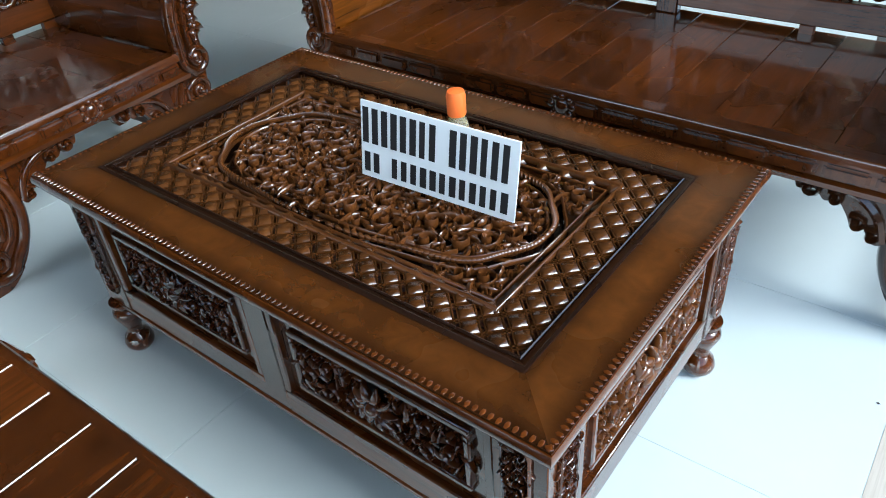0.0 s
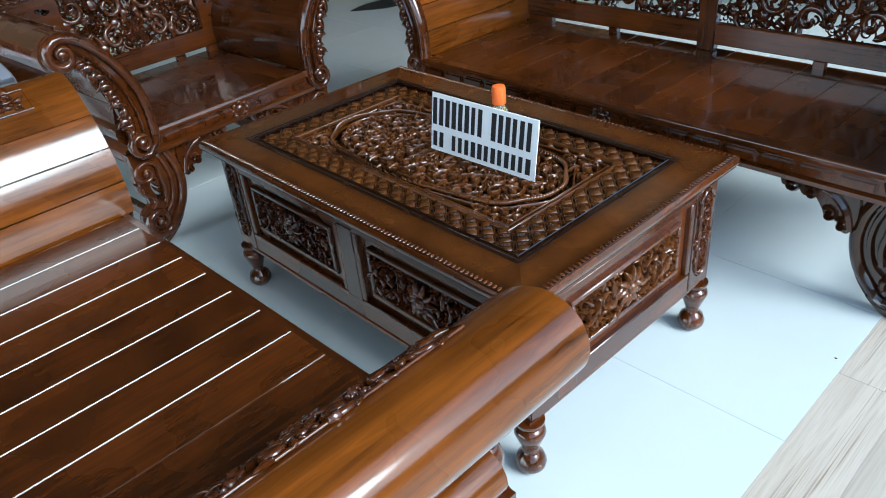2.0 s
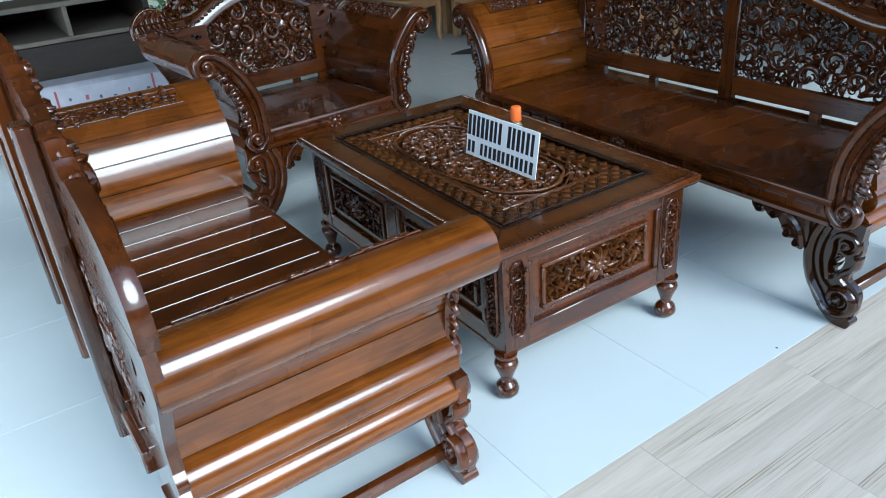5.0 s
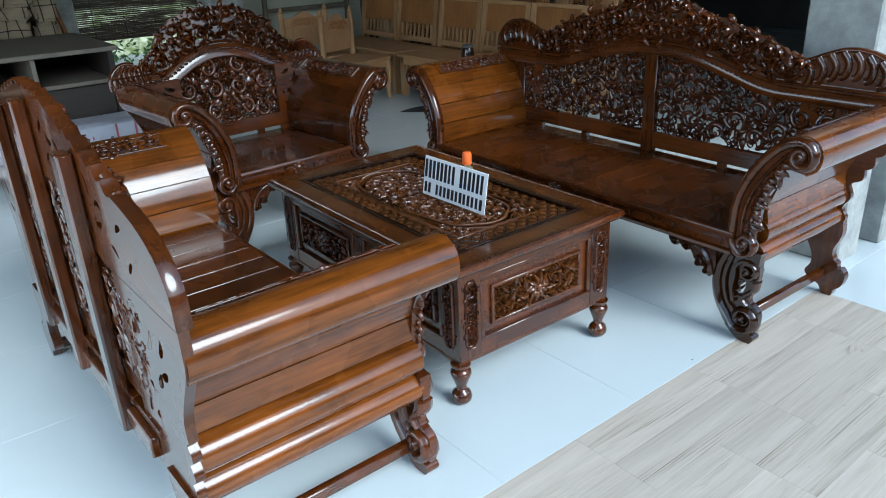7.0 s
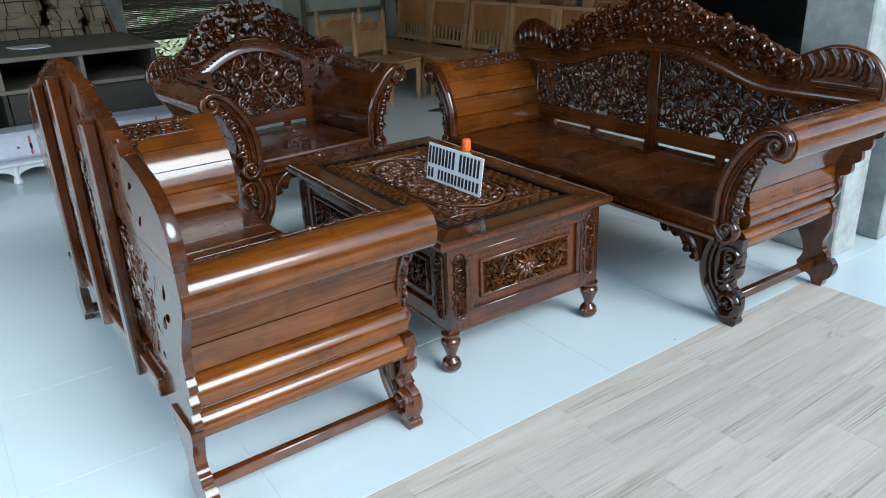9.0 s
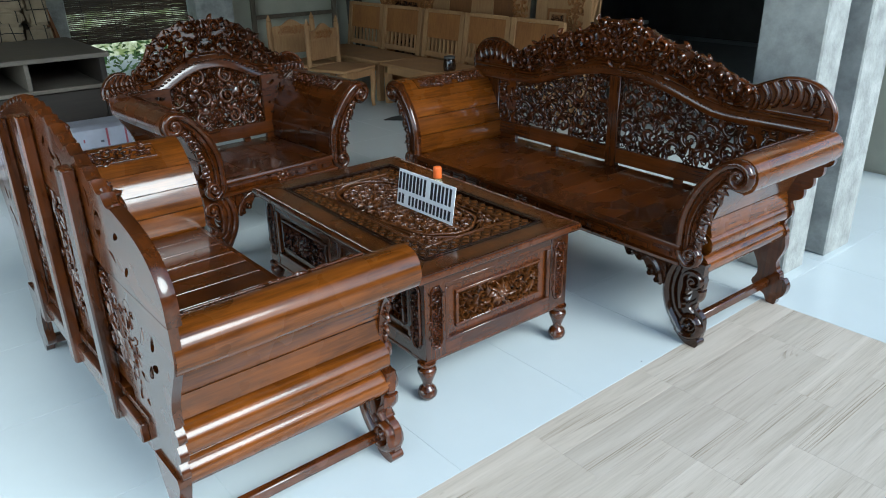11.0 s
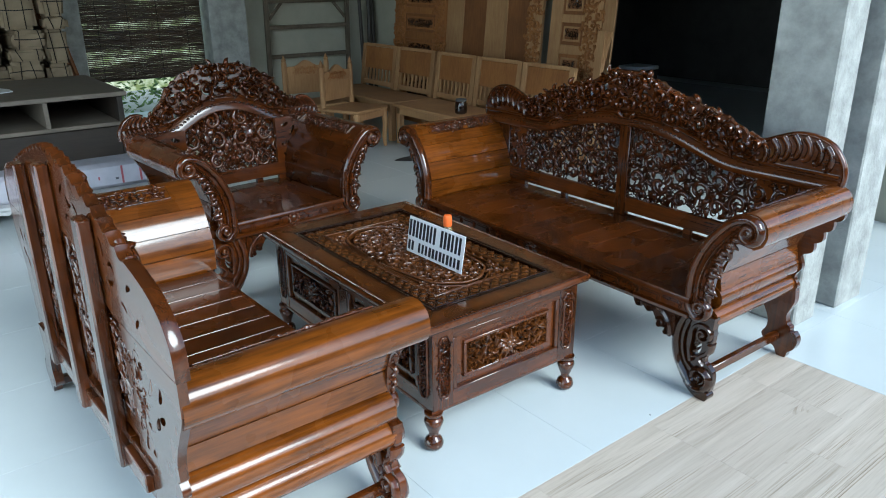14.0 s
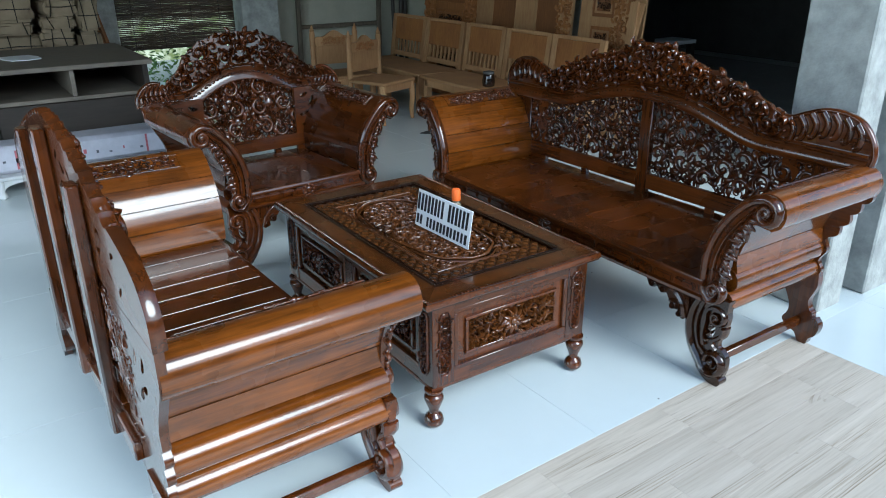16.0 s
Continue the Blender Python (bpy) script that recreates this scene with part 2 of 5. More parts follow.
# ---- mesh tools ----
class Shape:
    """Collects vertices and faces, then makes one mesh part."""

    def __init__(self):
        self.v, self.f, self.n = [], [], 0

    def add(self, verts, faces):
        verts = np.asarray(verts, float).reshape(-1, 3)
        self.v.append(verts)
        self.f += [tuple(int(i) + self.n for i in f) for f in faces]
        self.n += len(verts)

    def join(self, other, m=None, flip=False):
        for verts in [np.concatenate(other.v)] if other.v else []:
            if m is not None:
                a = np.array(m)
                verts = verts @ a[:3, :3].T + a[:3, 3]
            self.add(verts, [f[::-1] for f in other.f] if flip else other.f)
        return self

    def mirrored(self):
        out = Shape()
        out.add(np.concatenate(self.v) * (-1, 1, 1), [f[::-1] for f in self.f])
        return out

    def box(self, x0, x1, y0, y1, z0, z1, b=0.0, seg=1):
        if b <= 0:
            v = [(x, y, z) for z in (z0, z1) for y in (y0, y1) for x in (x0, x1)]
            self.add(v, [(0, 2, 3, 1), (4, 5, 7, 6), (0, 1, 5, 4), (1, 3, 7, 5), (3, 2, 6, 7), (2, 0, 4, 6)])
            return self
        b = min(b, (x1 - x0) * 0.45, (y1 - y0) * 0.45, (z1 - z0) * 0.45)
        bm = bmesh.new()
        m = Matrix.LocRotScale(((x0 + x1) / 2, (y0 + y1) / 2, (z0 + z1) / 2), None, (x1 - x0, y1 - y0, z1 - z0))
        bmesh.ops.create_cube(bm, size=1, matrix=m)
        bmesh.ops.bevel(bm, geom=bm.edges[:], offset=b, segments=seg, affect="EDGES")
        self.bm(bm)
        return self

    def bm(self, bm):
        bm.verts.index_update()
        self.add([v.co[:] for v in bm.verts], [[v.index for v in f.verts] for f in bm.faces])
        bm.free()

    def plate(self, outline, z0, z1, holes=(), axes="xyz"):
        """A flat plate from an outline (and holes) in its own plane, z0 to z1 thick; axes tells where its three directions go."""
        bm = bmesh.new()
        edges = []
        for loop in (outline, *holes):
            vs = [bm.verts.new((p[0], p[1], z0)) for p in loop]
            edges += [bm.edges.new((vs[i - 1], vs[i])) for i in range(len(vs))]
        bmesh.ops.triangle_fill(bm, edges=edges, use_beauty=True)
        bmesh.ops.recalc_face_normals(bm, faces=bm.faces[:])
        res = bmesh.ops.extrude_face_region(bm, geom=bm.faces[:])
        for e in res["geom"]:
            if isinstance(e, bmesh.types.BMVert):
                e.co.z = z1
        bmesh.ops.recalc_face_normals(bm, faces=bm.faces[:])
        order = ["xyz".index(a) for a in axes]
        for v in bm.verts:
            c = v.co[:]
            w = [0, 0, 0]
            for i, k in enumerate(order):
                w[k] = c[i]
            v.co = w
        bmesh.ops.recalc_face_normals(bm, faces=bm.faces[:])
        self.bm(bm)
        return self

    def sweep(self, pts, ra, rb, normal=(0, 0, 1), k=6, closed=False):
        """A tube along pts: ra wide in the plane, rb high along the normal."""
        p = np.asarray(pts, float)
        n = len(p)
        ra, rb = np.broadcast_to(ra, n), np.broadcast_to(rb, n)
        t = np.roll(p, -1, 0) - np.roll(p, 1, 0) if closed else np.gradient(p, axis=0)
        nn = np.asarray(normal, float)
        side = np.cross(t, nn)
        side /= np.maximum(np.linalg.norm(side, axis=1, keepdims=True), 1e-9)
        a = np.arange(k) * 2 * np.pi / k + np.pi / k
        v = p[:, None] + side[:, None] * (ra[:, None] * np.cos(a))[..., None] + nn * (rb[:, None] * np.sin(a))[..., None]
        m = n if closed else n - 1
        f = [(i * k + j, i * k + (j + 1) % k, (i + 1) % n * k + (j + 1) % k, (i + 1) % n * k + j) for i in range(m) for j in range(k)]
        if not closed:
            f += [tuple(range(k))[::-1], tuple(range((n - 1) * k, n * k))]
        self.add(v.reshape(-1, 3), f)
        return self

    def ball(self, c, r, rings=4, k=6):
        r = np.broadcast_to(r, 3)
        v, f = [(0, 0, -1)], []
        for i in range(1, rings):
            z = -math.cos(math.pi * i / rings)
            q = math.sin(math.pi * i / rings)
            v += [(q * math.cos(2 * math.pi * j / k), q * math.sin(2 * math.pi * j / k), z) for j in range(k)]
        v.append((0, 0, 1))
        f += [(0, 1 + (j + 1) % k, 1 + j) for j in range(k)]
        for i in range(rings - 2):
            a = 1 + i * k
            f += [(a + j, a + (j + 1) % k, a + k + (j + 1) % k, a + k + j) for j in range(k)]
        a = 1 + (rings - 2) * k
        f += [(a + j, a + (j + 1) % k, len(v) - 1) for j in range(k)]
        self.add(np.array(v) * r + np.array(c), f)
        return self

    def lathe(self, profile, c=(0, 0, 0), k=20):
        v, f = [], []
        for r, z in profile:
            v += [(c[0] + r * math.cos(2 * math.pi * j / k), c[1] + r * math.sin(2 * math.pi * j / k), c[2] + z) for j in range(k)]
        for i in range(len(profile) - 1):
            f += [(i * k + j, i * k + (j + 1) % k, (i + 1) * k + (j + 1) % k, (i + 1) * k + j) for j in range(k)]
        f += [tuple(range(k))[::-1], tuple(range((len(profile) - 1) * k, len(profile) * k))]
        self.add(v, f)
        return self

    def mesh(self, name, mat, smooth=40):
        me = bpy.data.meshes.new(name)
        me.from_pydata(np.concatenate(self.v).tolist(), [], self.f)
        me.materials.append(mat)
        if smooth:
            me.polygons.foreach_set("use_smooth", [True] * len(me.polygons))
            me.set_sharp_from_angle(angle=radians(smooth))
        return me


def part(name, shape, mat, parent=None, label="", smooth=40):
    smooth = 75 if mat in (CARVED, CARVED_TOP, LATTICE) else smooth
    ob = new(name, shape.mesh(name, mat, smooth) if isinstance(shape, Shape) else shape)
    ob.parent = parent
    return tagged(ob, label)


def thing(name, label, category, group="", m=None, kind=""):
    ob = new(name)
    ob.empty_display_size = 0.1
    if m is not None:
        ob.matrix_basis = m
    return tagged(ob, label, category, group, kind)


def smoothline(pts, n=6):
    """A rounded line through the points."""
    p = np.asarray(pts, float)
    q = np.vstack([2 * p[0] - p[1], p, 2 * p[-1] - p[-2]])
    out = []
    for i in range(1, len(q) - 2):
        for s in np.arange(n) / n:
            a, b, c, d = q[i - 1], q[i], q[i + 1], q[i + 2]
            out.append(0.5 * (2 * b + (c - a) * s + (2 * a - 5 * b + 4 * c - d) * s * s + (3 * b - a - 3 * c + d) * s ** 3))
    out.append(p[-1])
    return np.array(out)


def flat(pts2, w=0.0):
    p = np.asarray(pts2, float)
    return np.column_stack([p, np.full(len(p), w)])


def spiral(cx, cy, r, turn, start, way=1, n=18, inner=0.18):
    s = np.linspace(0, 1, n)
    th = start + way * s * 2 * math.pi * turn
    rad = r * (1 - (1 - inner) * s)
    return np.column_stack([cx + rad * np.cos(th), cy + rad * np.sin(th)])


def leaf(sh, x, y, ang, size, bend, h, w=0.0, wide=0.2):
    s = np.linspace(0, 1, 6)
    th = ang + bend * s
    px = x + np.concatenate([[0], np.cumsum(np.cos(th[:-1]))]) * size / 5
    py = y + np.concatenate([[0], np.cumsum(np.sin(th[:-1]))]) * size / 5
    ra = size * wide * np.array([0.45, 0.95, 1.0, 0.8, 0.5, 0.12])
    sh.sweep(np.column_stack([px, py, w + h * 0.3 * np.sin(s * 3)]), ra, h * np.array([0.7, 1, 1, 0.8, 0.6, 0.3]), k=5)


def curl(sh, x, y, r, rng, h):
    """One acanthus scroll: a spiral with an eye and leaves that peel off it."""
    way, start = rng.choice((-1, 1)), rng.uniform(0, 6.28)
    slim = 0.5 if h < 0.0105 else 1.0
    p = spiral(x, y, r * 0.86, rng.uniform(1.0, 1.45), start, way, 16)
    s = np.linspace(0, 1, 16)
    w = rng.uniform(-0.25, 0.35) * h
    sh.sweep(np.column_stack([p, w + h * 0.5 * s]), slim * r * (0.26 - 0.12 * s) * (0.45 + 0.55 * np.minimum(1, s * 6)), h * (0.7 + 0.3 * np.sin(s * 3)), k=6)
    if r > 0.024 and slim == 1:
        sh.ball((*p[-1], w + h * 0.4), (r * 0.13, r * 0.13, h * 0.45))
    for k in range(rng.choice((3, 4, 4, 5)) + (2 if slim < 1 else 0)):
        a = start + way * (0.3 + k * rng.uniform(1.2, 1.7) * (0.75 if slim < 1 else 1))
        b = a + way * rng.uniform(0.5, 1.1)
        leaf(sh, x + r * 0.8 * math.cos(a), y + r * 0.8 * math.sin(a), b, r * rng.uniform(0.7, 1.25) / slim ** 0.5, way * rng.uniform(0.6, 1.7), h * rng.uniform(0.5, 1.0), w, slim * rng.uniform(0.2, 0.32))


def carving(inside, box, radii, seed, h, mirror=False, tries=900):
    """Scrollwork packed into the region for which inside(x, y, margin) holds. Returns a Shape in the region's plane, z towards the viewer."""
    rng = random.Random(seed)
    put, sh = [], Shape()
    for r in radii:
        for _ in range(tries):
            x, y = rng.uniform(box[0], box[1]), rng.uniform(box[2], box[3])
            if not inside(x, y, r * 0.8):
                continue
            if any((x - a) ** 2 + (y - b) ** 2 < (0.92 * (r + c)) ** 2 for a, b, c in put):
                continue
            put.append((x, y, r))
    for x, y, r in put:
        curl(sh, x, y, r, rng, h * (0.7 + 0.3 * min(1, r / radii[0])))
    rng.shuffle(put)
    for x, y, r in put:
        near = sorted(put, key=lambda q: (q[0] - x) ** 2 + (q[1] - y) ** 2)[1:3]
        for a, b, c in near:
            mx, my = (x + a) / 2 + rng.uniform(-0.3, 0.3) * r, (y + b) / 2 + rng.uniform(-0.3, 0.3) * r
            q = smoothline([(x + (mx - x) * 0.6, y + (my - y) * 0.6), (mx, my), (mx + (a - mx) * 0.4, my + (b - my) * 0.4)], 4)
            sh.sweep(flat(q, -0.25 * h), 0.14 * min(r, c), h * 0.5, k=5)
    if mirror:
        sh.join(sh.mirrored())
    return sh


def stand(x, y, z, ax="xz"):
    """Turns a plane's x, y, z into upright x, z and -y (towards the front)."""
    return Matrix(((1, 0, 0, x), (0, 0, -1, y), (0, 1, 0, z), (0, 0, 0, 1)))


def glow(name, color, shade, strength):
    """An emissive colour that stands in for bright overcast distance seen past the blind."""
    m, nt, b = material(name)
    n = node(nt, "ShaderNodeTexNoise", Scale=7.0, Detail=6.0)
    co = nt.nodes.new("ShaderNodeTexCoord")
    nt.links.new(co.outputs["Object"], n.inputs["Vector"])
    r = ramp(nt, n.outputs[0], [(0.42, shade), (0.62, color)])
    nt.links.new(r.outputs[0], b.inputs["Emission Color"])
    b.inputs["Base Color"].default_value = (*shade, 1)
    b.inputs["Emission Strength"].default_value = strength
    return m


GARDEN_GLOW = glow("glowing garden backdrop", (0.86, 0.88, 0.74), (0.14, 0.17, 0.06), 0.42)


# ---- the building ----
def structure(name, shape, mat, smooth=0):
    return tagged(part(name, shape, mat, smooth=smooth), kind="structure")


structure("ground", Shape().box(-60, 60, -60, 60, -0.35, -0.14), GROUND)
structure("ceiling", Shape().box(-5.8, 2.1, -1.4, 11.4, 3.1, 3.22), CEILING)
back = Shape()
back.box(-5.8, -5.6, -1.4, 2.40, 0, 3.1)
back.box(-5.8, -5.6, 3.80, 6.2, 0, 3.1)
back.box(-5.8, -5.6, 2.40, 3.80, 0, 0.12)
back.box(-5.8, -5.6, 2.40, 3.80, 2.6, 3.1)
structure("wall_back", back, PLASTER)
# Added wall out of view; its length limits the light from the south.
structure("unseen_wall_south", Shape().box(-5.6, -2.0, -1.4, -1.2, 0, 3.1), PLASTER)
side_wall = Shape().box(-5.6, -2.3, 6.0, 6.2, 0, 3.1).box(0.5, 1.2, 6.0, 6.2, 0, 3.1).box(-2.3, 0.5, 6.0, 6.2, 2.4, 3.1)
structure("wall_side", side_wall, PLASTER)
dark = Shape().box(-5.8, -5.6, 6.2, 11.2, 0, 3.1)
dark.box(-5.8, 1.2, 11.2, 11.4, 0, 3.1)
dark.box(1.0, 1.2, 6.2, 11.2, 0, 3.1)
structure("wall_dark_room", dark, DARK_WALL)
# Added out-of-view wall; hides the low sky from the lacquer's reflections.
structure("unseen_wall_front", Shape().box(11.0, 11.2, -22, 26, -0.14, 3.0), UNSEEN_WALL)
structure("column_1", Shape().box(0.925, 1.225, 3.985, 4.175, 0, 3.1, 0.008), CONCRETE)
structure("column_2", Shape().box(0.95, 1.24, 4.365, 4.625, 0, 3.1, 0.008), CONCRETE)
structure("column_3", Shape().box(-5.59, -5.3, 2.24, 2.47, 0, 3.1, 0.008), CONCRETE)
structure("column_4", Shape().box(-5.59, -5.3, 3.74, 4.16, 0, 3.1, 0.008), CONCRETE)
# Added glowing panel in place of the daylit garden past the blind.
structure("backdrop", Shape().box(-10.1, -10.0, -4, 12, -0.2, 5), GARDEN_GLOW)
hedge = Shape()
rng0 = random.Random(8)
for _ in range(1300):
    x, y, z = rng0.uniform(-8.4, -6.8), rng0.uniform(1.5, 6.0), rng0.uniform(-0.1, 0.35)
    a, b = rng0.uniform(0, 6.28), rng0.uniform(-0.8, 0.8)
    d = np.array((math.cos(a) * math.cos(b), math.sin(a) * math.cos(b), math.sin(b))) * rng0.uniform(0.03, 0.07)
    e = np.cross(d, (rng0.uniform(-1, 1), rng0.uniform(-1, 1), 1))
    e = e / np.linalg.norm(e) * 0.022
    c = np.array((x, y, z))
    hedge.add([c - d, c + e, c + d, c - e], [(0, 1, 2, 3)])
tagged(part("garden_shrub", hedge, LEAF, smooth=0), "green garden leaves behind the blind", "shrub", kind="stuff")


# ---- the carved suite ----
ARM_CURVE = [(0.045, 0.38), (0.032, 0.46), (0.036, 0.54), (0.06, 0.615), (0.10, 0.685), (0.155, 0.748), (0.205, 0.783), (0.255, 0.792), (0.296, 0.772), (0.312, 0.73), (0.300, 0.69), (0.268, 0.667)]
CREST_TOP = [(0.0, 1.158), (0.06, 1.165), (0.13, 1.135), (0.20, 1.12), (0.28, 1.085), (0.35, 1.078), (0.42, 1.05), (0.52, 1.022), (0.60, 0.99), (0.66, 0.955), (0.72, 0.932), (0.79, 0.958), (0.87, 0.985), (0.95, 0.985), (1.02, 0.96), (1.068, 0.905), (1.085, 0.85), (1.08, 0.795)]
CREST_WING = [(0.0, 1.152), (0.12, 1.15), (0.25, 1.132), (0.42, 1.10), (0.58, 1.066), (0.72, 1.03), (0.85, 0.995), (0.94, 0.982), (1.04, 0.962), (1.13, 0.925), (1.19, 0.865), (1.20, 0.79)]
CREST_ROUND = [(0.0, 1.148), (0.12, 1.15), (0.25, 1.138), (0.38, 1.112), (0.5, 1.068), (0.6, 1.015), (0.68, 0.955), (0.74, 0.918), (0.79, 0.902), (0.84, 0.90), (0.90, 0.908), (0.96, 0.902), (1.02, 0.88), (1.06, 0.85), (1.08, 0.82), (1.075, 0.786)]
RAIL = [(0.0, 0.905), (0.13, 0.90), (0.27, 0.876), (0.40, 0.84), (0.52, 0.803), (0.62, 0.787), (0.77, 0.786), (0.94, 0.786), (1.07, 0.786)]


def strip(curve, thick, flip=1):
    """A closed outline: the curve and its parallel, thick away."""
    p = np.asarray(curve, float)
    t = np.gradient(p, axis=0)
    t /= np.linalg.norm(t, axis=1, keepdims=True)
    q = p + flip * thick * np.column_stack([t[:, 1], -t[:, 0]])
    return np.vstack([p, q[::-1]])


def raised(shape, base, rise):
    """Draws the arm's parts up above the seat's underside."""
    for v in shape.v:
        v[:, 2] += np.maximum(v[:, 2] - base, 0) * rise
    return shape


def extruded(outline, x0, s, y0, y1):
    """A board of the given cross-section (outward, up) on side s, running from y0 to y1."""
    sh = Shape()
    return sh.plate([(s * (x0 + a), z) for a, z in outline], y0, y1, axes="xzy")


def lobed(pts, depth, count):
    """Scallops along a line, bulging to the left of its way."""
    p = smoothline(pts, 8)
    d = np.concatenate([[0], np.cumsum(np.linalg.norm(np.diff(p, axis=0), axis=1))])
    s = np.linspace(0, d[-1], count * 6 + 1)
    q = np.column_stack([np.interp(s, d, p[:, i]) for i in (0, 1)])
    t = np.gradient(q, axis=0)
    t /= np.linalg.norm(t, axis=1, keepdims=True)
    lift = depth * np.abs(np.sin(np.arange(len(q)) / 6 * math.pi))
    return q + lift[:, None] * np.column_stack([-t[:, 1], t[:, 0]])


def front_scroll(s, x0, dz, seed):
    """The carved end of an arm: two bands that curl up at both ends, with leaves between."""
    rng = random.Random(seed)
    sh = Shape()
    inner = [(a, z + dz) for a, z in ARM_CURVE[:8]]
    core = smoothline([*inner[:7], (0.28, 0.745 + dz), (0.275, 0.68 + dz), (0.21, 0.68 + dz), (0.185, 0.63 + dz), (0.15, 0.56 + dz), (0.135, 0.48 + dz), (0.125, 0.40 + dz), (0.10, 0.37 + dz)], 4)
    sh.plate(core, -0.006, 0.016)
    band = smoothline([(0.085, 0.352 + dz), (0.05, 0.39 + dz), *[(a + 0.013, z - 0.009) for a, z in inner[1:7]]], 6)
    top = spiral(0.251, 0.729 + dz, 0.048, 1.5, math.pi * 0.55, -1, 22)
    line = np.vstack([band[:-1], top])
    n = len(line)
    sh.sweep(flat(line, 0.014), np.concatenate([np.full(n - 16, 0.018), np.linspace(0.017, 0.007, 16)]), 0.024, k=10)
    sh.sweep(flat(np.asarray(band)[4:] + (0.037, -0.015), 0.012), 0.008, 0.018, k=6)
    low = spiral(0.098, 0.395 + dz, 0.045, 1.5, -math.pi * 0.75, 1, 20)
    sh.sweep(flat(low, 0.014), np.linspace(0.015, 0.006, 20), 0.024, k=8)
    for c in ((0.251, 0.729), (0.098, 0.395)):
        sh.ball((c[0], c[1] + dz, 0.014), (0.025, 0.025, 0.024), 8, 14)
    for i, (a, z) in enumerate(smoothline([(0.205, 0.685), (0.165, 0.63), (0.14, 0.56), (0.125, 0.50), (0.125, 0.45)], 2)):
        for c in (-0.7, 0.6):
            leaf(sh, a - 0.018, z + dz, c + rng.uniform(-0.3, 0.3), 0.046 + 0.014 * (i % 2), -1.5, 0.013, 0.014, 0.26)
        if i % 2:
            curl(sh, a - 0.022, z + dz, 0.022, rng, 0.014)
    out = Shape()
    m = Matrix(((s, 0, 0, s * x0), (0, 0, -1, 0), (0, 1, 0, 0), (0, 0, 0, 1)))
    return out.join(sh, m, flip=s < 0)


def rear_scroll(s, x0, dz, y0, y1, top, corner, inner):
    """The flat board behind an arm: a broad wing with scalloped outer edge and small cut-outs."""
    if corner > 0.29:
        down = smoothline([(corner, 0.765 + dz), (0.305, 0.715 + dz), (0.275, 0.66 + dz), (0.24, 0.60 + dz), (0.222, 0.55 + dz), (0.225, 0.505 + dz)], 5)
        rolls = lobed([(0.12, 0.30 + dz), (0.175, 0.325 + dz), (0.195, 0.40 + dz), (0.208, 0.495 + dz)], -0.022, 4)[::-1]
    else:
        down = lobed([(0.296, 0.765 + dz), (0.285, 0.69 + dz), (0.24, 0.62 + dz), (0.20, 0.55 + dz), (0.165, 0.49 + dz)], 0.018, 5)
        rolls = smoothline([(0.15, 0.475 + dz), (0.165, 0.43 + dz), (0.14, 0.385 + dz), (0.16, 0.34 + dz), (0.12, 0.30 + dz)], 4)
    ring = [(inner, 0.30 + dz), (inner, top), (corner, top), *down, *rolls]
    holes = []
    for cx, cz, a, r1, r2 in ((0.0, 0.70, 1.3, 0.034, 0.008), (0.05, 0.74, 0.3, 0.02, 0.007), (0.10, 0.70, 1.0, 0.026, 0.007), (0.0, 0.60, 1.5, 0.03, 0.008), (0.05, 0.63, 0.2, 0.022, 0.007), (0.06, 0.57, 0.1, 0.022, 0.007), (0.0, 0.50, 1.2, 0.026, 0.008), (0.05, 0.49, 0.5, 0.016, 0.007), (0.12, 0.61, 0.9, 0.02, 0.008), (-0.04, 0.54, 1.7, 0.02, 0.007), (-0.045, 0.66, 1.4, 0.022, 0.007), (0.17, 0.71, 1.1, 0.02, 0.007), (0.16, 0.64, 0.5, 0.018, 0.007)):
        r1, r2 = r1 * 1.4, r2 * 1.6
        loop = [(r1 * math.cos(t), r2 * math.sin(t) + 6 * r1 * r1 * math.cos(t) ** 2) for t in np.arange(10) * math.pi / 5]
        if cx - r1 < inner + 0.012:
            continue
        holes.append([(s * (x0 + cx + p * math.cos(a) - q * math.sin(a)), cz + dz + p * math.sin(a) + q * math.cos(a)) for p, q in loop])
    return Shape().plate([(s * (x0 + a), z) for a, z in ring], y0, y1, holes, axes="xzy")


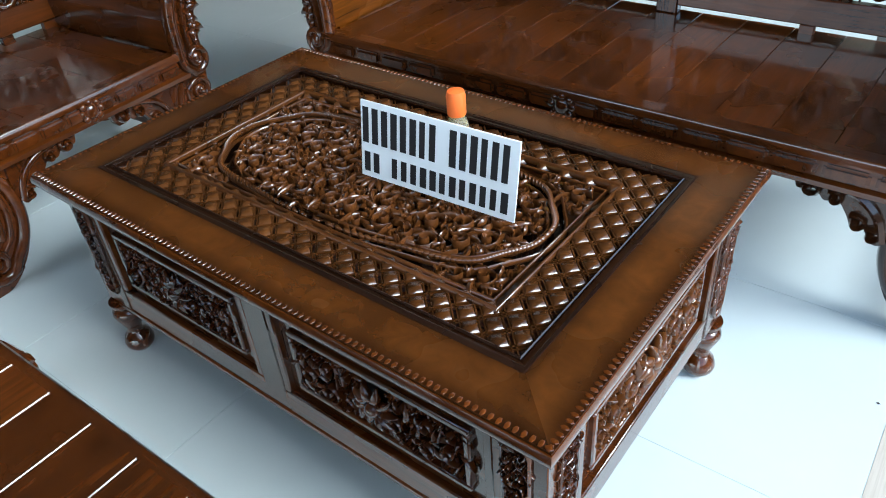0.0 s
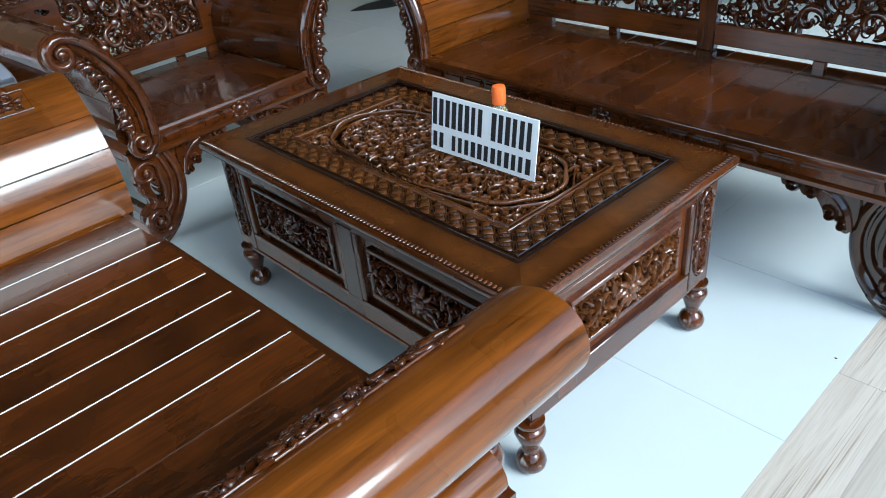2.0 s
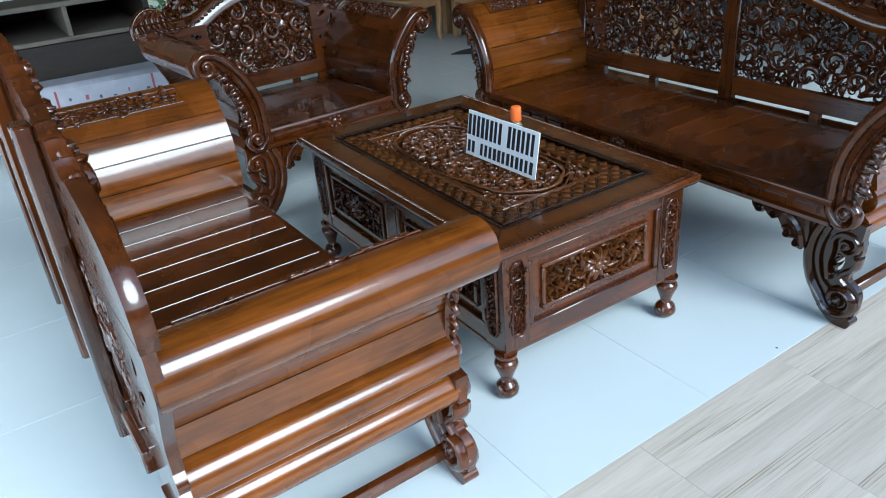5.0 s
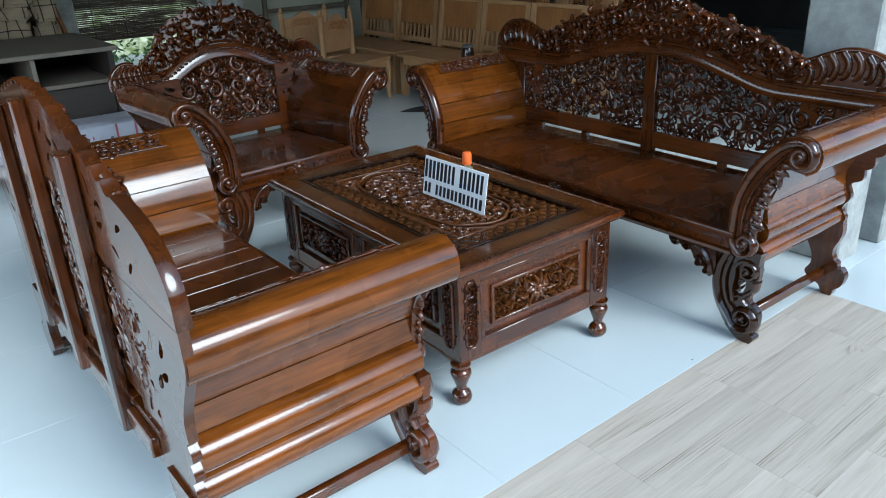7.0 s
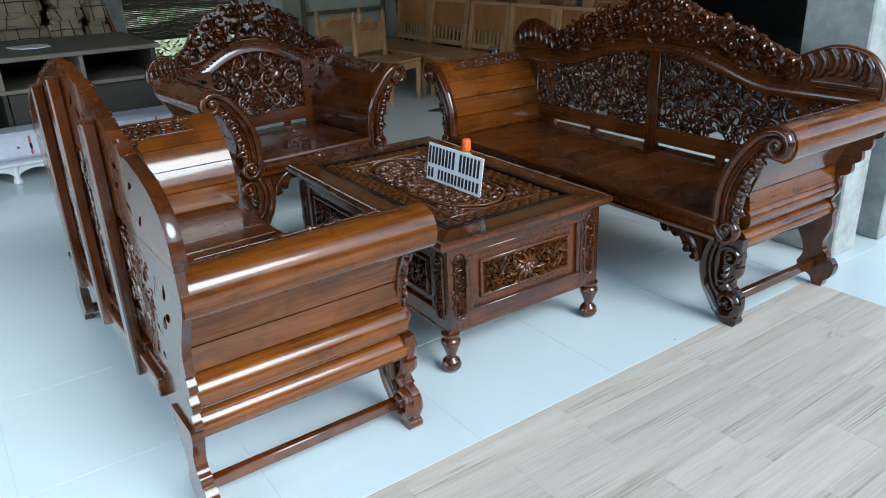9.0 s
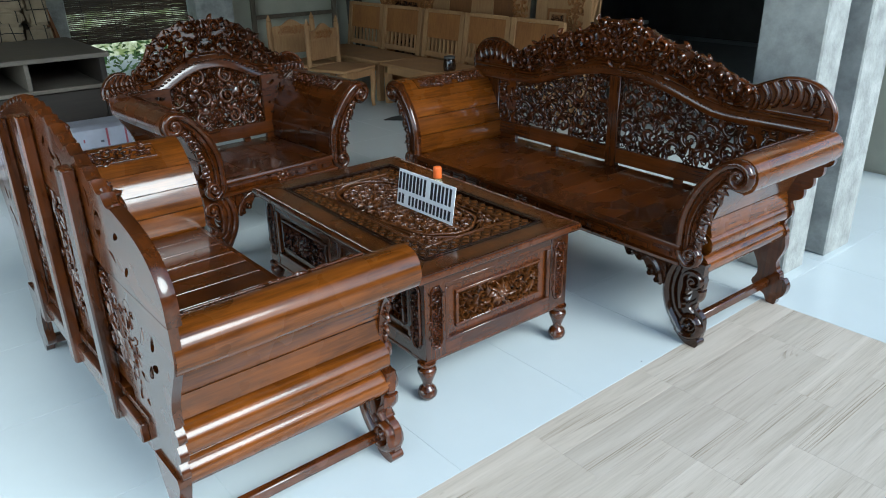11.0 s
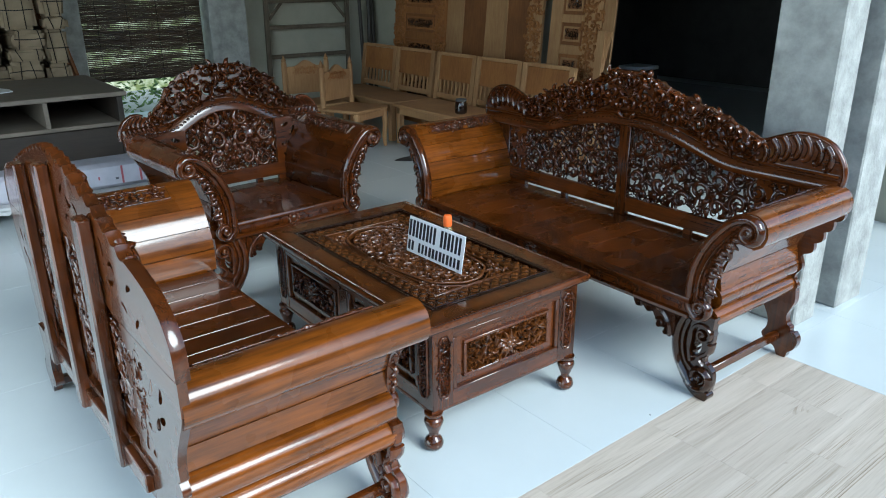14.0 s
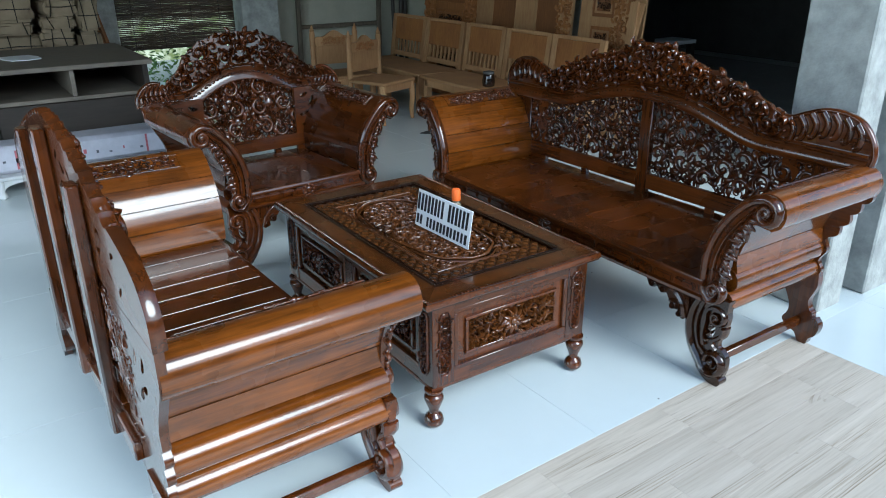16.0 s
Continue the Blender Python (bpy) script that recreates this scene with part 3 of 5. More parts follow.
def front_leg(s, x0, dz):
    """A bold C-scroll foot with an open eye, and the leafy bracket beside it."""
    sh = Shape()
    c = np.vstack([smoothline([(0.035, 0.335 + dz), (0.01, 0.275), (0.004, 0.20), (0.026, 0.125), (0.075, 0.062)], 6), spiral(0.122, 0.088, 0.056, 1.4, -math.pi * 0.75, 1, 22)])
    n = len(c)
    sh.sweep(flat(c, 0), np.concatenate([np.full(n - 16, 0.021), np.linspace(0.021, 0.007, 16)]), 0.032, k=10)
    inner = smoothline([(0.062, 0.325 + dz), (0.043, 0.265), (0.040, 0.205), (0.058, 0.145), (0.088, 0.115)], 6)
    sh.sweep(flat(inner, 0), 0.012, 0.027, k=8)
    d = np.vstack([smoothline([(0.082, 0.15), (0.072, 0.20), (0.078, 0.25)], 5), spiral(0.122, 0.278, 0.046, 1.4, math.pi * 0.95, -1, 20)])
    sh.sweep(flat(d, 0), np.linspace(0.015, 0.008, len(d)), 0.031, k=8)
    e = smoothline([(0.155, 0.245), (0.150, 0.21), (0.125, 0.185), (0.115, 0.165), (0.135, 0.145)], 5)
    sh.sweep(flat(e, 0), 0.012, 0.028, k=8)
    for i in range(4):
        leaf(sh, 0.07 + 0.008 * i, 0.165 + 0.025 * i, 0.2 + 0.2 * i, 0.05, 0.9, 0.022, 0.004, 0.16)
    for x, z, r in ((0.122, 0.088, 0.02), (0.122, 0.278, 0.018)):
        sh.ball((x, z, 0), (r, r, 0.034), 6, 12)
    sh.plate(smoothline([(0.06, 0.045), (0.10, 0.012), (0.13, 0.0), (0.165, 0.0), (0.175, 0.03), (0.12, 0.05), (0.06, 0.045)], 4)[:-1], -0.022, 0.022)
    body = smoothline([(0.0, 0.34 + dz), (-0.006, 0.27), (-0.010, 0.19), (0.010, 0.115), (0.05, 0.05), (0.10, 0.02), (0.165, 0.03), (0.182, 0.07), (0.182, 0.125), (0.16, 0.15), (0.14, 0.165), (0.148, 0.21), (0.166, 0.27), (0.155, 0.34 + dz)], 4)
    eye = [(0.098 + 0.018 * math.cos(t) + 0.012 * math.sin(t), 0.205 + 0.038 * math.sin(t)) for t in np.arange(12) * math.pi / 6]
    sh.plate(body, -0.012, 0.012, [eye])
    sh.plate([(-0.02, 0.30 + dz), (0.16, 0.30 + dz), (0.165, 0.36 + dz), (-0.02, 0.36 + dz)], -0.018, 0.018)
    m = Matrix(((s, 0, 0, s * x0), (0, 0, -1, 0.03), (0, 1, 0, 0), (0, 0, 0, 1)))
    return Shape().join(sh, m, flip=s < 0)


def bracket(s, x0, dz):
    sh = Shape()
    sh.plate(smoothline([(-0.21, 0.335), (-0.20, 0.31), (-0.165, 0.318), (-0.14, 0.295), (-0.115, 0.305), (-0.09, 0.275), (-0.075, 0.25), (-0.05, 0.255), (-0.035, 0.225), (-0.01, 0.22), (0.005, 0.27), (0.0, 0.34)], 4), -0.012, 0.012)
    for (x, z, r) in ((-0.175, 0.322, 0.028), (-0.065, 0.262, 0.022), (-0.03, 0.24, 0.02), (-0.12, 0.31, 0.02)):
        p = spiral(x, z, r, 1.3, 2.4, -1, 14)
        sh.sweep(flat(p, 0.012), np.linspace(r * 0.3, r * 0.14, 14), 0.016, k=6)
        sh.ball((x, z, 0.012), (r * 0.3, r * 0.3, 0.014))
    sh.sweep(flat(smoothline([(-0.16, 0.345), (-0.08, 0.33), (-0.03, 0.29), (-0.008, 0.23)], 5), 0.012), 0.011, 0.014, k=6)
    m = Matrix(((s, 0, 0, s * x0), (0, 0, -1, 0.012), (0, 1, 0, dz), (0, 0, 0, 1)))
    return Shape().join(sh, m, flip=s < 0)


def rear_leg(s, x0, dz, y0, y1):
    ring = [*smoothline([(0.0, 0.33 + dz), (0.01, 0.25), (0.05, 0.17), (0.055, 0.12), (0.035, 0.08), (0.06, 0.05), (0.10, 0.035), (0.12, 0.0), (0.155, 0.0), (0.165, 0.03), (0.19, 0.055), (0.20, 0.10), (0.18, 0.13), (0.165, 0.125), (0.16, 0.15), (0.145, 0.16), (0.135, 0.20), (0.16, 0.27), (0.155, 0.33 + dz)], 3)]
    return Shape().plate([(s * (x0 + a), z) for a, z in ring], y0, y1, axes="xzy")


def slat(x0, x1, y0, y1, top, c):
    """A seat board with steep chamfers along both long edges."""
    ring = [(x0, top - 0.022), (x0, top - c), (x0 + 0.73 * c, top), (x1 - 0.73 * c, top), (x1, top - c), (x1, top - 0.022)]
    return Shape().plate(ring, y0, y1, axes="xzy")


def settee(name, label, hw, wide, depth, seat, lip, boards, gap, posts, seed, group, m, warm):
    """One piece of the carved suite: hw is half the seat's width, depth from the arm fronts to the back; it faces -y."""
    ob = thing(name, label, "sofa" if hw > 0.4 else "armchair", group, m)
    dz = seat - 0.43
    face = WARM_Y if warm else WOOD_Y
    k = wide / 1.09
    out = 0.028 if posts == 2 else 0.0
    yb = depth - 0.035
    # seat boards, front rail and its carved beads
    cuts = [-hw - 0.025, *[q for q in np.arange(-40, 40) * boards - (0.073 if posts == 2 else 0.036) if abs(q) < hw - 0.02], hw + 0.025]
    bevel = 0.0019 if posts == 2 else 0.0014
    edge = 0.022 if posts == 2 else 0.05
    for x0, x1 in zip(cuts[:-1], cuts[1:]):
        part("seat_board", slat(x0 + gap / 2, x1 - gap / 2, lip + edge - 0.012, yb + 0.02, seat, bevel), WOOD_Y, ob, smooth=12)
    for y in (0.12, yb - 0.1):
        part("seat_bearer", Shape().box(-hw - 0.03, hw + 0.03, y, y + 0.05, seat - 0.075, seat - 0.024, 0.003), STAIN_AND_SHADE, ob)
    rail = Shape()
    prof = [(lip + edge, seat), (lip + 0.006, seat + 0.002), (lip + 0.001, seat - 0.004), (lip, seat - 0.02), (lip + 0.012, seat - 0.026), (lip + 0.012, seat - 0.064), (lip, seat - 0.07), (lip + 0.004, seat - 0.084), (lip + edge, seat - 0.084)]
    rail.plate(prof, -hw - 0.06, hw + 0.06, axes="yzx")
    front = part("front_rail", rail, WOOD_X, ob)
    n = max(8, int(2 * hw / (0.075 if posts == 0 else 0.1)))
    for i in range(n):
        x = -hw - 0.03 + (2 * hw + 0.06) * (i + 0.5) / n
        part("carved_bead", Shape().box(x - 0.45 * (2 * hw + 0.06) / n, x + 0.45 * (2 * hw + 0.06) / n, lip + 0.001, lip + 0.03, seat - 0.062, seat - 0.028, 0.007, 2), CARVED, front)
    rose = Shape()
    rose.ball((0, lip + 0.008, seat - 0.045), (0.024, 0.018, 0.026), 6, 12)
    for i in range(8):
        a = i * math.pi / 4
        rose.ball((0.03 * math.cos(a), lip + 0.008, seat - 0.045 + 0.026 * math.sin(a)), (0.013, 0.014, 0.013))
    part("rosette", rose, CARVED, front)
    # arms and legs
    curve = smoothline([(a, z + dz) for a, z in ARM_CURVE], 5)
    foot_of_arm = 0.38 + dz

    def arm_part(kind, shape, mat, parent):
        return part(kind, raised(shape, foot_of_arm, 0.005 if posts == 2 else 0.04), mat, parent)

    for s in (-1, 1):
        inset = Matrix()
        if posts == 2:
            heart = Matrix.Translation((s * (hw + 0.19), 0.036, 0.60 + dz))
            inset = heart @ Matrix.Diagonal((0.86, 1, 0.90, 1)) @ Matrix.Translation((-s * (hw + 0.19), 0, -0.60 - dz))
        outline = [*curve[21:], (0.235, 0.678 + dz), (0.20, 0.70 + dz), (0.165, 0.71 + dz), (0.13, 0.69 + dz)]
        arm = arm_part("armrest", extruded(outline, hw, s, 0.002 if posts < 2 else 0.004, depth - 0.025), face, ob)
        cuts = [3, 9, 15, 21]
        for a, b in zip(cuts[:-1], cuts[1:]):
            line = np.array(curve[a:b + 1])
            cut = 0.12 if posts else 0.01
            line[0] += (line[1] - line[0]) * cut
            line[-1] += (line[-2] - line[-1]) * cut
            arm_part("arm_board", extruded(strip(line, 0.02), hw, s, 0.004, depth - 0.04), face, arm)
        arm_part("outer_board", extruded([(0.205, 0.725 + dz), (0.138, 0.535 + dz), (0.122, 0.538 + dz), (0.189, 0.735 + dz)], hw, s, 0.04, depth - 0.045), face, arm)
        arm_part("outer_board", extruded([(0.134, 0.529 + dz), (0.136, 0.50 + dz), (0.143, 0.465 + dz), (0.125, 0.455 + dz), (0.118, 0.50 + dz), (0.118, 0.529 + dz)], hw, s, 0.04, depth - 0.045), face, arm)
        for z, r, a in ((0.43 - out * 0.8, 0.047 + out * 0.15, 0.10 + out), (0.343 - out, 0.045 + out * 0.1, 0.095 + out)):
            arc = [(a + 0.055 * math.cos(t), z + dz + r * math.sin(t)) for t in np.linspace(math.pi * 0.62, -math.pi * 0.55, 12)]
            arm_part("side_roll", extruded([*arc, (0.05, z + dz - r * 0.9), (0.045, z + dz + r * 0.9)], hw, s, 0.035, depth - 0.045), face, arm)
        arm_part("front_scroll", Shape().join(front_scroll(s, hw, dz, seed), inset), CARVED, arm)
        arm_part("rear_scroll", rear_scroll(s, hw, dz, depth - 0.043, depth - 0.0205, 0.786 + dz * 0.3, (1.20 if posts == 2 else 1.072) * k - hw, -0.09 if posts else -0.01), WOOD_X, arm)
        band = carving(lambda x, y, q: abs(x) < 0.24 - q and abs(y) < 0.03 - q * 0.4, (-0.24, 0.24, -0.03, 0.03), (0.032, 0.022, 0.014, 0.009), seed + 3, 0.014)
        tilt = Matrix(((0, s * 0.82, -s * 0.57, s * (hw + 0.177)), (1, 0, 0, depth * 0.52), (0, 0.57, 0.82, 0.768 + dz), (0, 0, 0, 1)))
        frame_band = Shape().sweep([(x, y, 0) for x, y in ((-0.25, -0.034), (0.25, -0.034), (0.25, 0.034), (-0.25, 0.034))], 0.003, 0.003, k=6, closed=True)
        arm_part("carved_strip", Shape().join(band, tilt @ Matrix.Diagonal((0.94, 0.8, 0.45, 1)), s > 0).join(frame_band, tilt, s > 0), CARVED, arm)
        part("front_leg", front_leg(s, hw - 0.015 + out, dz), CARVED_SHADED if posts == 1 else CARVED, ob)
        part("leg_bracket", bracket(s, hw - 0.02, dz), CARVED_SHADED if posts == 1 else CARVED, ob)
        part("rear_leg", rear_leg(s, hw + out, dz, depth - 0.045, depth - 0.012), WOOD_Z, ob)
        part("stretcher", Shape().box(s * (hw + 0.105) - 0.014, s * (hw + 0.105) + 0.014, 0.035, depth - 0.045, 0.075 - out, 0.112 - out, 0.004), WOOD_Y, ob)
    # the back
    lean = Matrix.Translation((0, yb, 0.45)) @ Matrix.Rotation(radians(-9 if posts == 0 else 0), 4, "X") @ Matrix.Translation((0, 0, -0.45))
    up = lean @ stand(0, 0, 0)
    top = [(u * k, z + dz * 0.3) for u, z in (CREST_ROUND, CREST_TOP, CREST_WING)[posts]]
    bend = 7 if posts == 2 else 11
    under = [(u * k, z + dz * 0.3) for u, z in RAIL]
    rline = smoothline(under, 4)
    tline = np.vstack([lobed(top[:bend][::-1], 0.014 if posts == 2 else 0.010, int(15 * k) if posts == 2 else max(5, int(9 * k)))[::-1], smoothline(top[bend - 1:], 4)[1:]])
    tline2 = [(max(x, 0.0), z) for x, z in tline]
    whole = [*[(-x, z) for x, z in tline2[::-1]], *tline2[1:], *rline[::-1][1:-1], (0, rline[0][1]), *[(-x, z) for x, z in rline[1:-1]]]
    rng = random.Random(seed + 1)
    holes = []
    for _ in range(200):
        x, z = rng.uniform(0.05, 0.90 if posts == 2 else 0.66) * k, rng.uniform(0.80, 1.12)
        zt, zr = np.interp(x, tline[:, 0], tline[:, 1]), np.interp(x, rline[:, 0], rline[:, 1])
        if zr + (0.075 if x < 0.5 * k else 0.04) < z < zt - (0.065 if posts == 2 else 0.05) and all((x - a) ** 2 + (z - b) ** 2 > 0.06 ** 2 for a, b in holes):
            holes.append((x, z))
    loops = []
    for x, z in holes:
        a, r1, r2, e = rng.uniform(0, 3.1), rng.uniform(0.018, 0.03), rng.uniform(0.007, 0.011), rng.uniform(-0.9, 0.9)
        ring = [(r1 * math.cos(t), r2 * math.sin(t) + e * r1 * math.cos(t) ** 2) for t in np.arange(10) * math.pi / 5]
        ring = [(x + p * math.cos(a) - q * math.sin(a), z + p * math.sin(a) + q * math.cos(a)) for p, q in ring]
        loops += [ring, [(-p, q) for p, q in ring]]
    board = Shape().join(Shape().plate(whole, -0.014, 0.016 if posts == 2 else 0.010, loops), up)
    crest = part("crest_board", board, WOOD_X, ob)

    def in_crest(x, y, q):
        if not 0 <= x < (0.72 if posts else 0.8) * k:
            return False
        return np.interp(x, rline[:, 0], rline[:, 1]) + 0.058 + q * 0.8 < y < np.interp(x, tline[:, 0], tline[:, 1]) + (-0.02 - q if posts == 2 else 0.002 - q * 0.75)

    rel = carving(in_crest, (0, 0.75 * k, 0.8, 1.17), (0.046, 0.034, 0.023, 0.014), seed + 2, 0.021, True)
    part("crest_carving", Shape().join(rel, up @ Matrix.Translation((0, 0, 0.016))), CARVED, crest)
    for i in range(7):
        u = (0.74 + i * 0.046) * k
        zt = np.interp(u, [p[0] for p in top[:-2]], [p[1] for p in top[:-2]])
        p = smoothline([(u - 0.012, zt - 0.008), (u + 0.014, zt - 0.045), (u + 0.006, zt - 0.09), (u - 0.012, zt - 0.10)], 4)
        gad = Shape().sweep(flat(p, 0.009), 0.016 * k ** 0.5, 0.016, k=6)
        part("gadroon", Shape().join(gad, up), CARVED, crest)
        part("gadroon", Shape().join(gad.mirrored(), up), CARVED, crest)
    if posts == 2:
        bead = Shape().sweep(flat(tline, 0.001), 0.0035, 0.0175, k=12)
        part("edge_moulding", Shape().join(bead, up), WOOD_X, crest)
        part("edge_moulding", Shape().join(bead.mirrored(), up), WOOD_X, crest)
    else:
        roll = Shape().sweep(flat(smoothline(top[9:], 4), 0.0), 0.011, 0.017, k=8)
        part("horn_moulding", Shape().join(roll, up), CARVED, crest)
        part("horn_moulding", Shape().join(roll.mirrored(), up), CARVED, crest)
    mould = Shape()
    full = np.vstack([rline[::-1] * (-1, 1), rline[1:]])
    mould.sweep(flat(full + (0, 0.012), 0.015 if posts == 0 else 0.010), 0.030 if posts == 1 else 0.040 if posts == 0 else 0.034, 0.0055 if posts == 0 else 0.020, normal=(0, 0.24, 0.97) if posts == 0 else (0, 0.35, 0.937), k=14)
    mould.sweep(flat(full + (0, 0.056), 0.012), 0.008, 0.016, k=6)
    part("back_rail", Shape().join(mould, up), WOOD_X, ob)
    cord = Shape()
    d = np.concatenate([[0], np.cumsum(np.linalg.norm(np.diff(full, axis=0), axis=1))])
    for q in np.arange(0.02, d[-1], 0.026):
        cord.ball((np.interp(q, d, full[:, 0]), np.interp(q, d, full[:, 1]) + 0.018, 0.0235), (0.0128, 0.0075, 0.006))
    part("bead_moulding", Shape().join(cord, up), CARVED, ob)
    zb = 0.50 + dz
    part("lower_rail", Shape().join(Shape().box(-hw - 0.08, hw + 0.08, zb - 0.045, zb + 0.03, -0.012, 0.02, 0.004), up), WOOD_X, ob)
    spans = [(0.0, hw + 0.05)] if posts == 0 else [(0.032, hw + 0.05)]
    if posts:
        part("back_post", Shape().join(Shape().box(-0.034, 0.034, seat, rline[0][1] - 0.012, -0.012, 0.024, 0.004), up), WOOD_Z, ob)
    for s in (-1, 1):
        x = s * (hw + 0.075)
        part("back_post", Shape().join(Shape().box(x - 0.03, x + 0.03, 0.28, np.interp(abs(x), rline[:, 0], rline[:, 1]) - 0.014, -0.014, 0.018, 0.004), up), WOOD_Z, ob)
        part("slot_block", Shape().join(Shape().box(s * hw * 0.5 - 0.02, s * hw * 0.5 + 0.02, seat - 0.01, zb - 0.046, -0.01, 0.015, 0.002), up), WOOD_X, ob)
    lo, hi = spans[0]

    def in_panel(x, y, q):
        return lo + q * 0.7 < x < hi - q * 0.7 and zb + 0.03 + q * 0.75 < y < np.interp(x, rline[:, 0], rline[:, 1]) - 0.016 - q * 0.75

    pan = carving(in_panel, (lo, hi, 0.5, 0.92), (0.058, 0.042, 0.028, 0.019, 0.012), seed + 5, 0.014, posts == 0)
    deep = carving(in_panel, (lo, hi, 0.5, 0.92), (0.05, 0.032, 0.02), seed + 6, 0.008, posts == 0, 350)
    pan.join(deep, Matrix.Translation((0, 0, -0.012)))
    if posts == 0:
        for i, drop in ((7, -0.016), (8, -0.021)):
            pan.join(carving(in_panel, (lo, hi, 0.5, 0.92), (0.045, 0.03, 0.02, 0.013), seed + i, 0.008, True, 350), Matrix.Translation((0, 0, drop)))
    part("carved_panel", Shape().join(pan, up), CARVED, ob)
    if posts:
        part("carved_panel", Shape().join(pan.mirrored(), up), CARVED, ob)
    if posts == 2:
        for x in (-0.37, 0.03, 0.40):
            zt = np.interp(abs(x), tline[::1, 0], tline[::1, 1]) - 0.03
            part("rear_post", Shape().join(Shape().box(x - 0.03, x + 0.03, 0.29, zt, -0.052, -0.015, 0.006), up), WOOD_Z, ob)
        part("rear_batten", Shape().join(Shape().box(-hw + 0.02, hw - 0.02, 0.30, 0.36, -0.036, -0.012, 0.004), up), WOOD_X, ob)
    return ob


SUITE = "carved teak living room suite"
settee("carved_sofa", "three-seat carved teak sofa with pierced scrollwork back, dark brown lacquer", 0.81, 1.08, 0.645, 0.43, -0.04, 0.135, 0.0014, 1, 11, SUITE, pose(0.385, 3.08, 0), True)
settee("carved_loveseat", "two-seat carved teak sofa with slatted seat, seen from behind", 0.59, 0.815, 0.715, 0.40, 0.02, 0.1175, 0.003, 2, 23, SUITE, pose(0.372, 1.775, 0, 0, 0, 181.6), True)
settee("carved_armchair", "carved teak armchair with rolled arms beside the table", 0.29, 0.615, 0.65, 0.43, -0.03, 0.125, 0.0014, 0, 37, SUITE, pose(-0.765, 2.37, 0, 0, 0, 94), False)


# ---- the coffee table ----
def panel_frame(w, h):
    """A recessed frame with a carved, pierced filling; centred, in its own plane."""
    sh = Shape()
    for x0, x1, y0, y1 in ((-w, w, -h, -h + 0.018), (-w, w, h - 0.018, h), (-w, -w + 0.018, -h + 0.018, h - 0.018), (w - 0.018, w, -h + 0.018, h - 0.018)):
        sh.box(x0, x1, y0, y1, -0.004, 0.012, 0.003)
    return sh


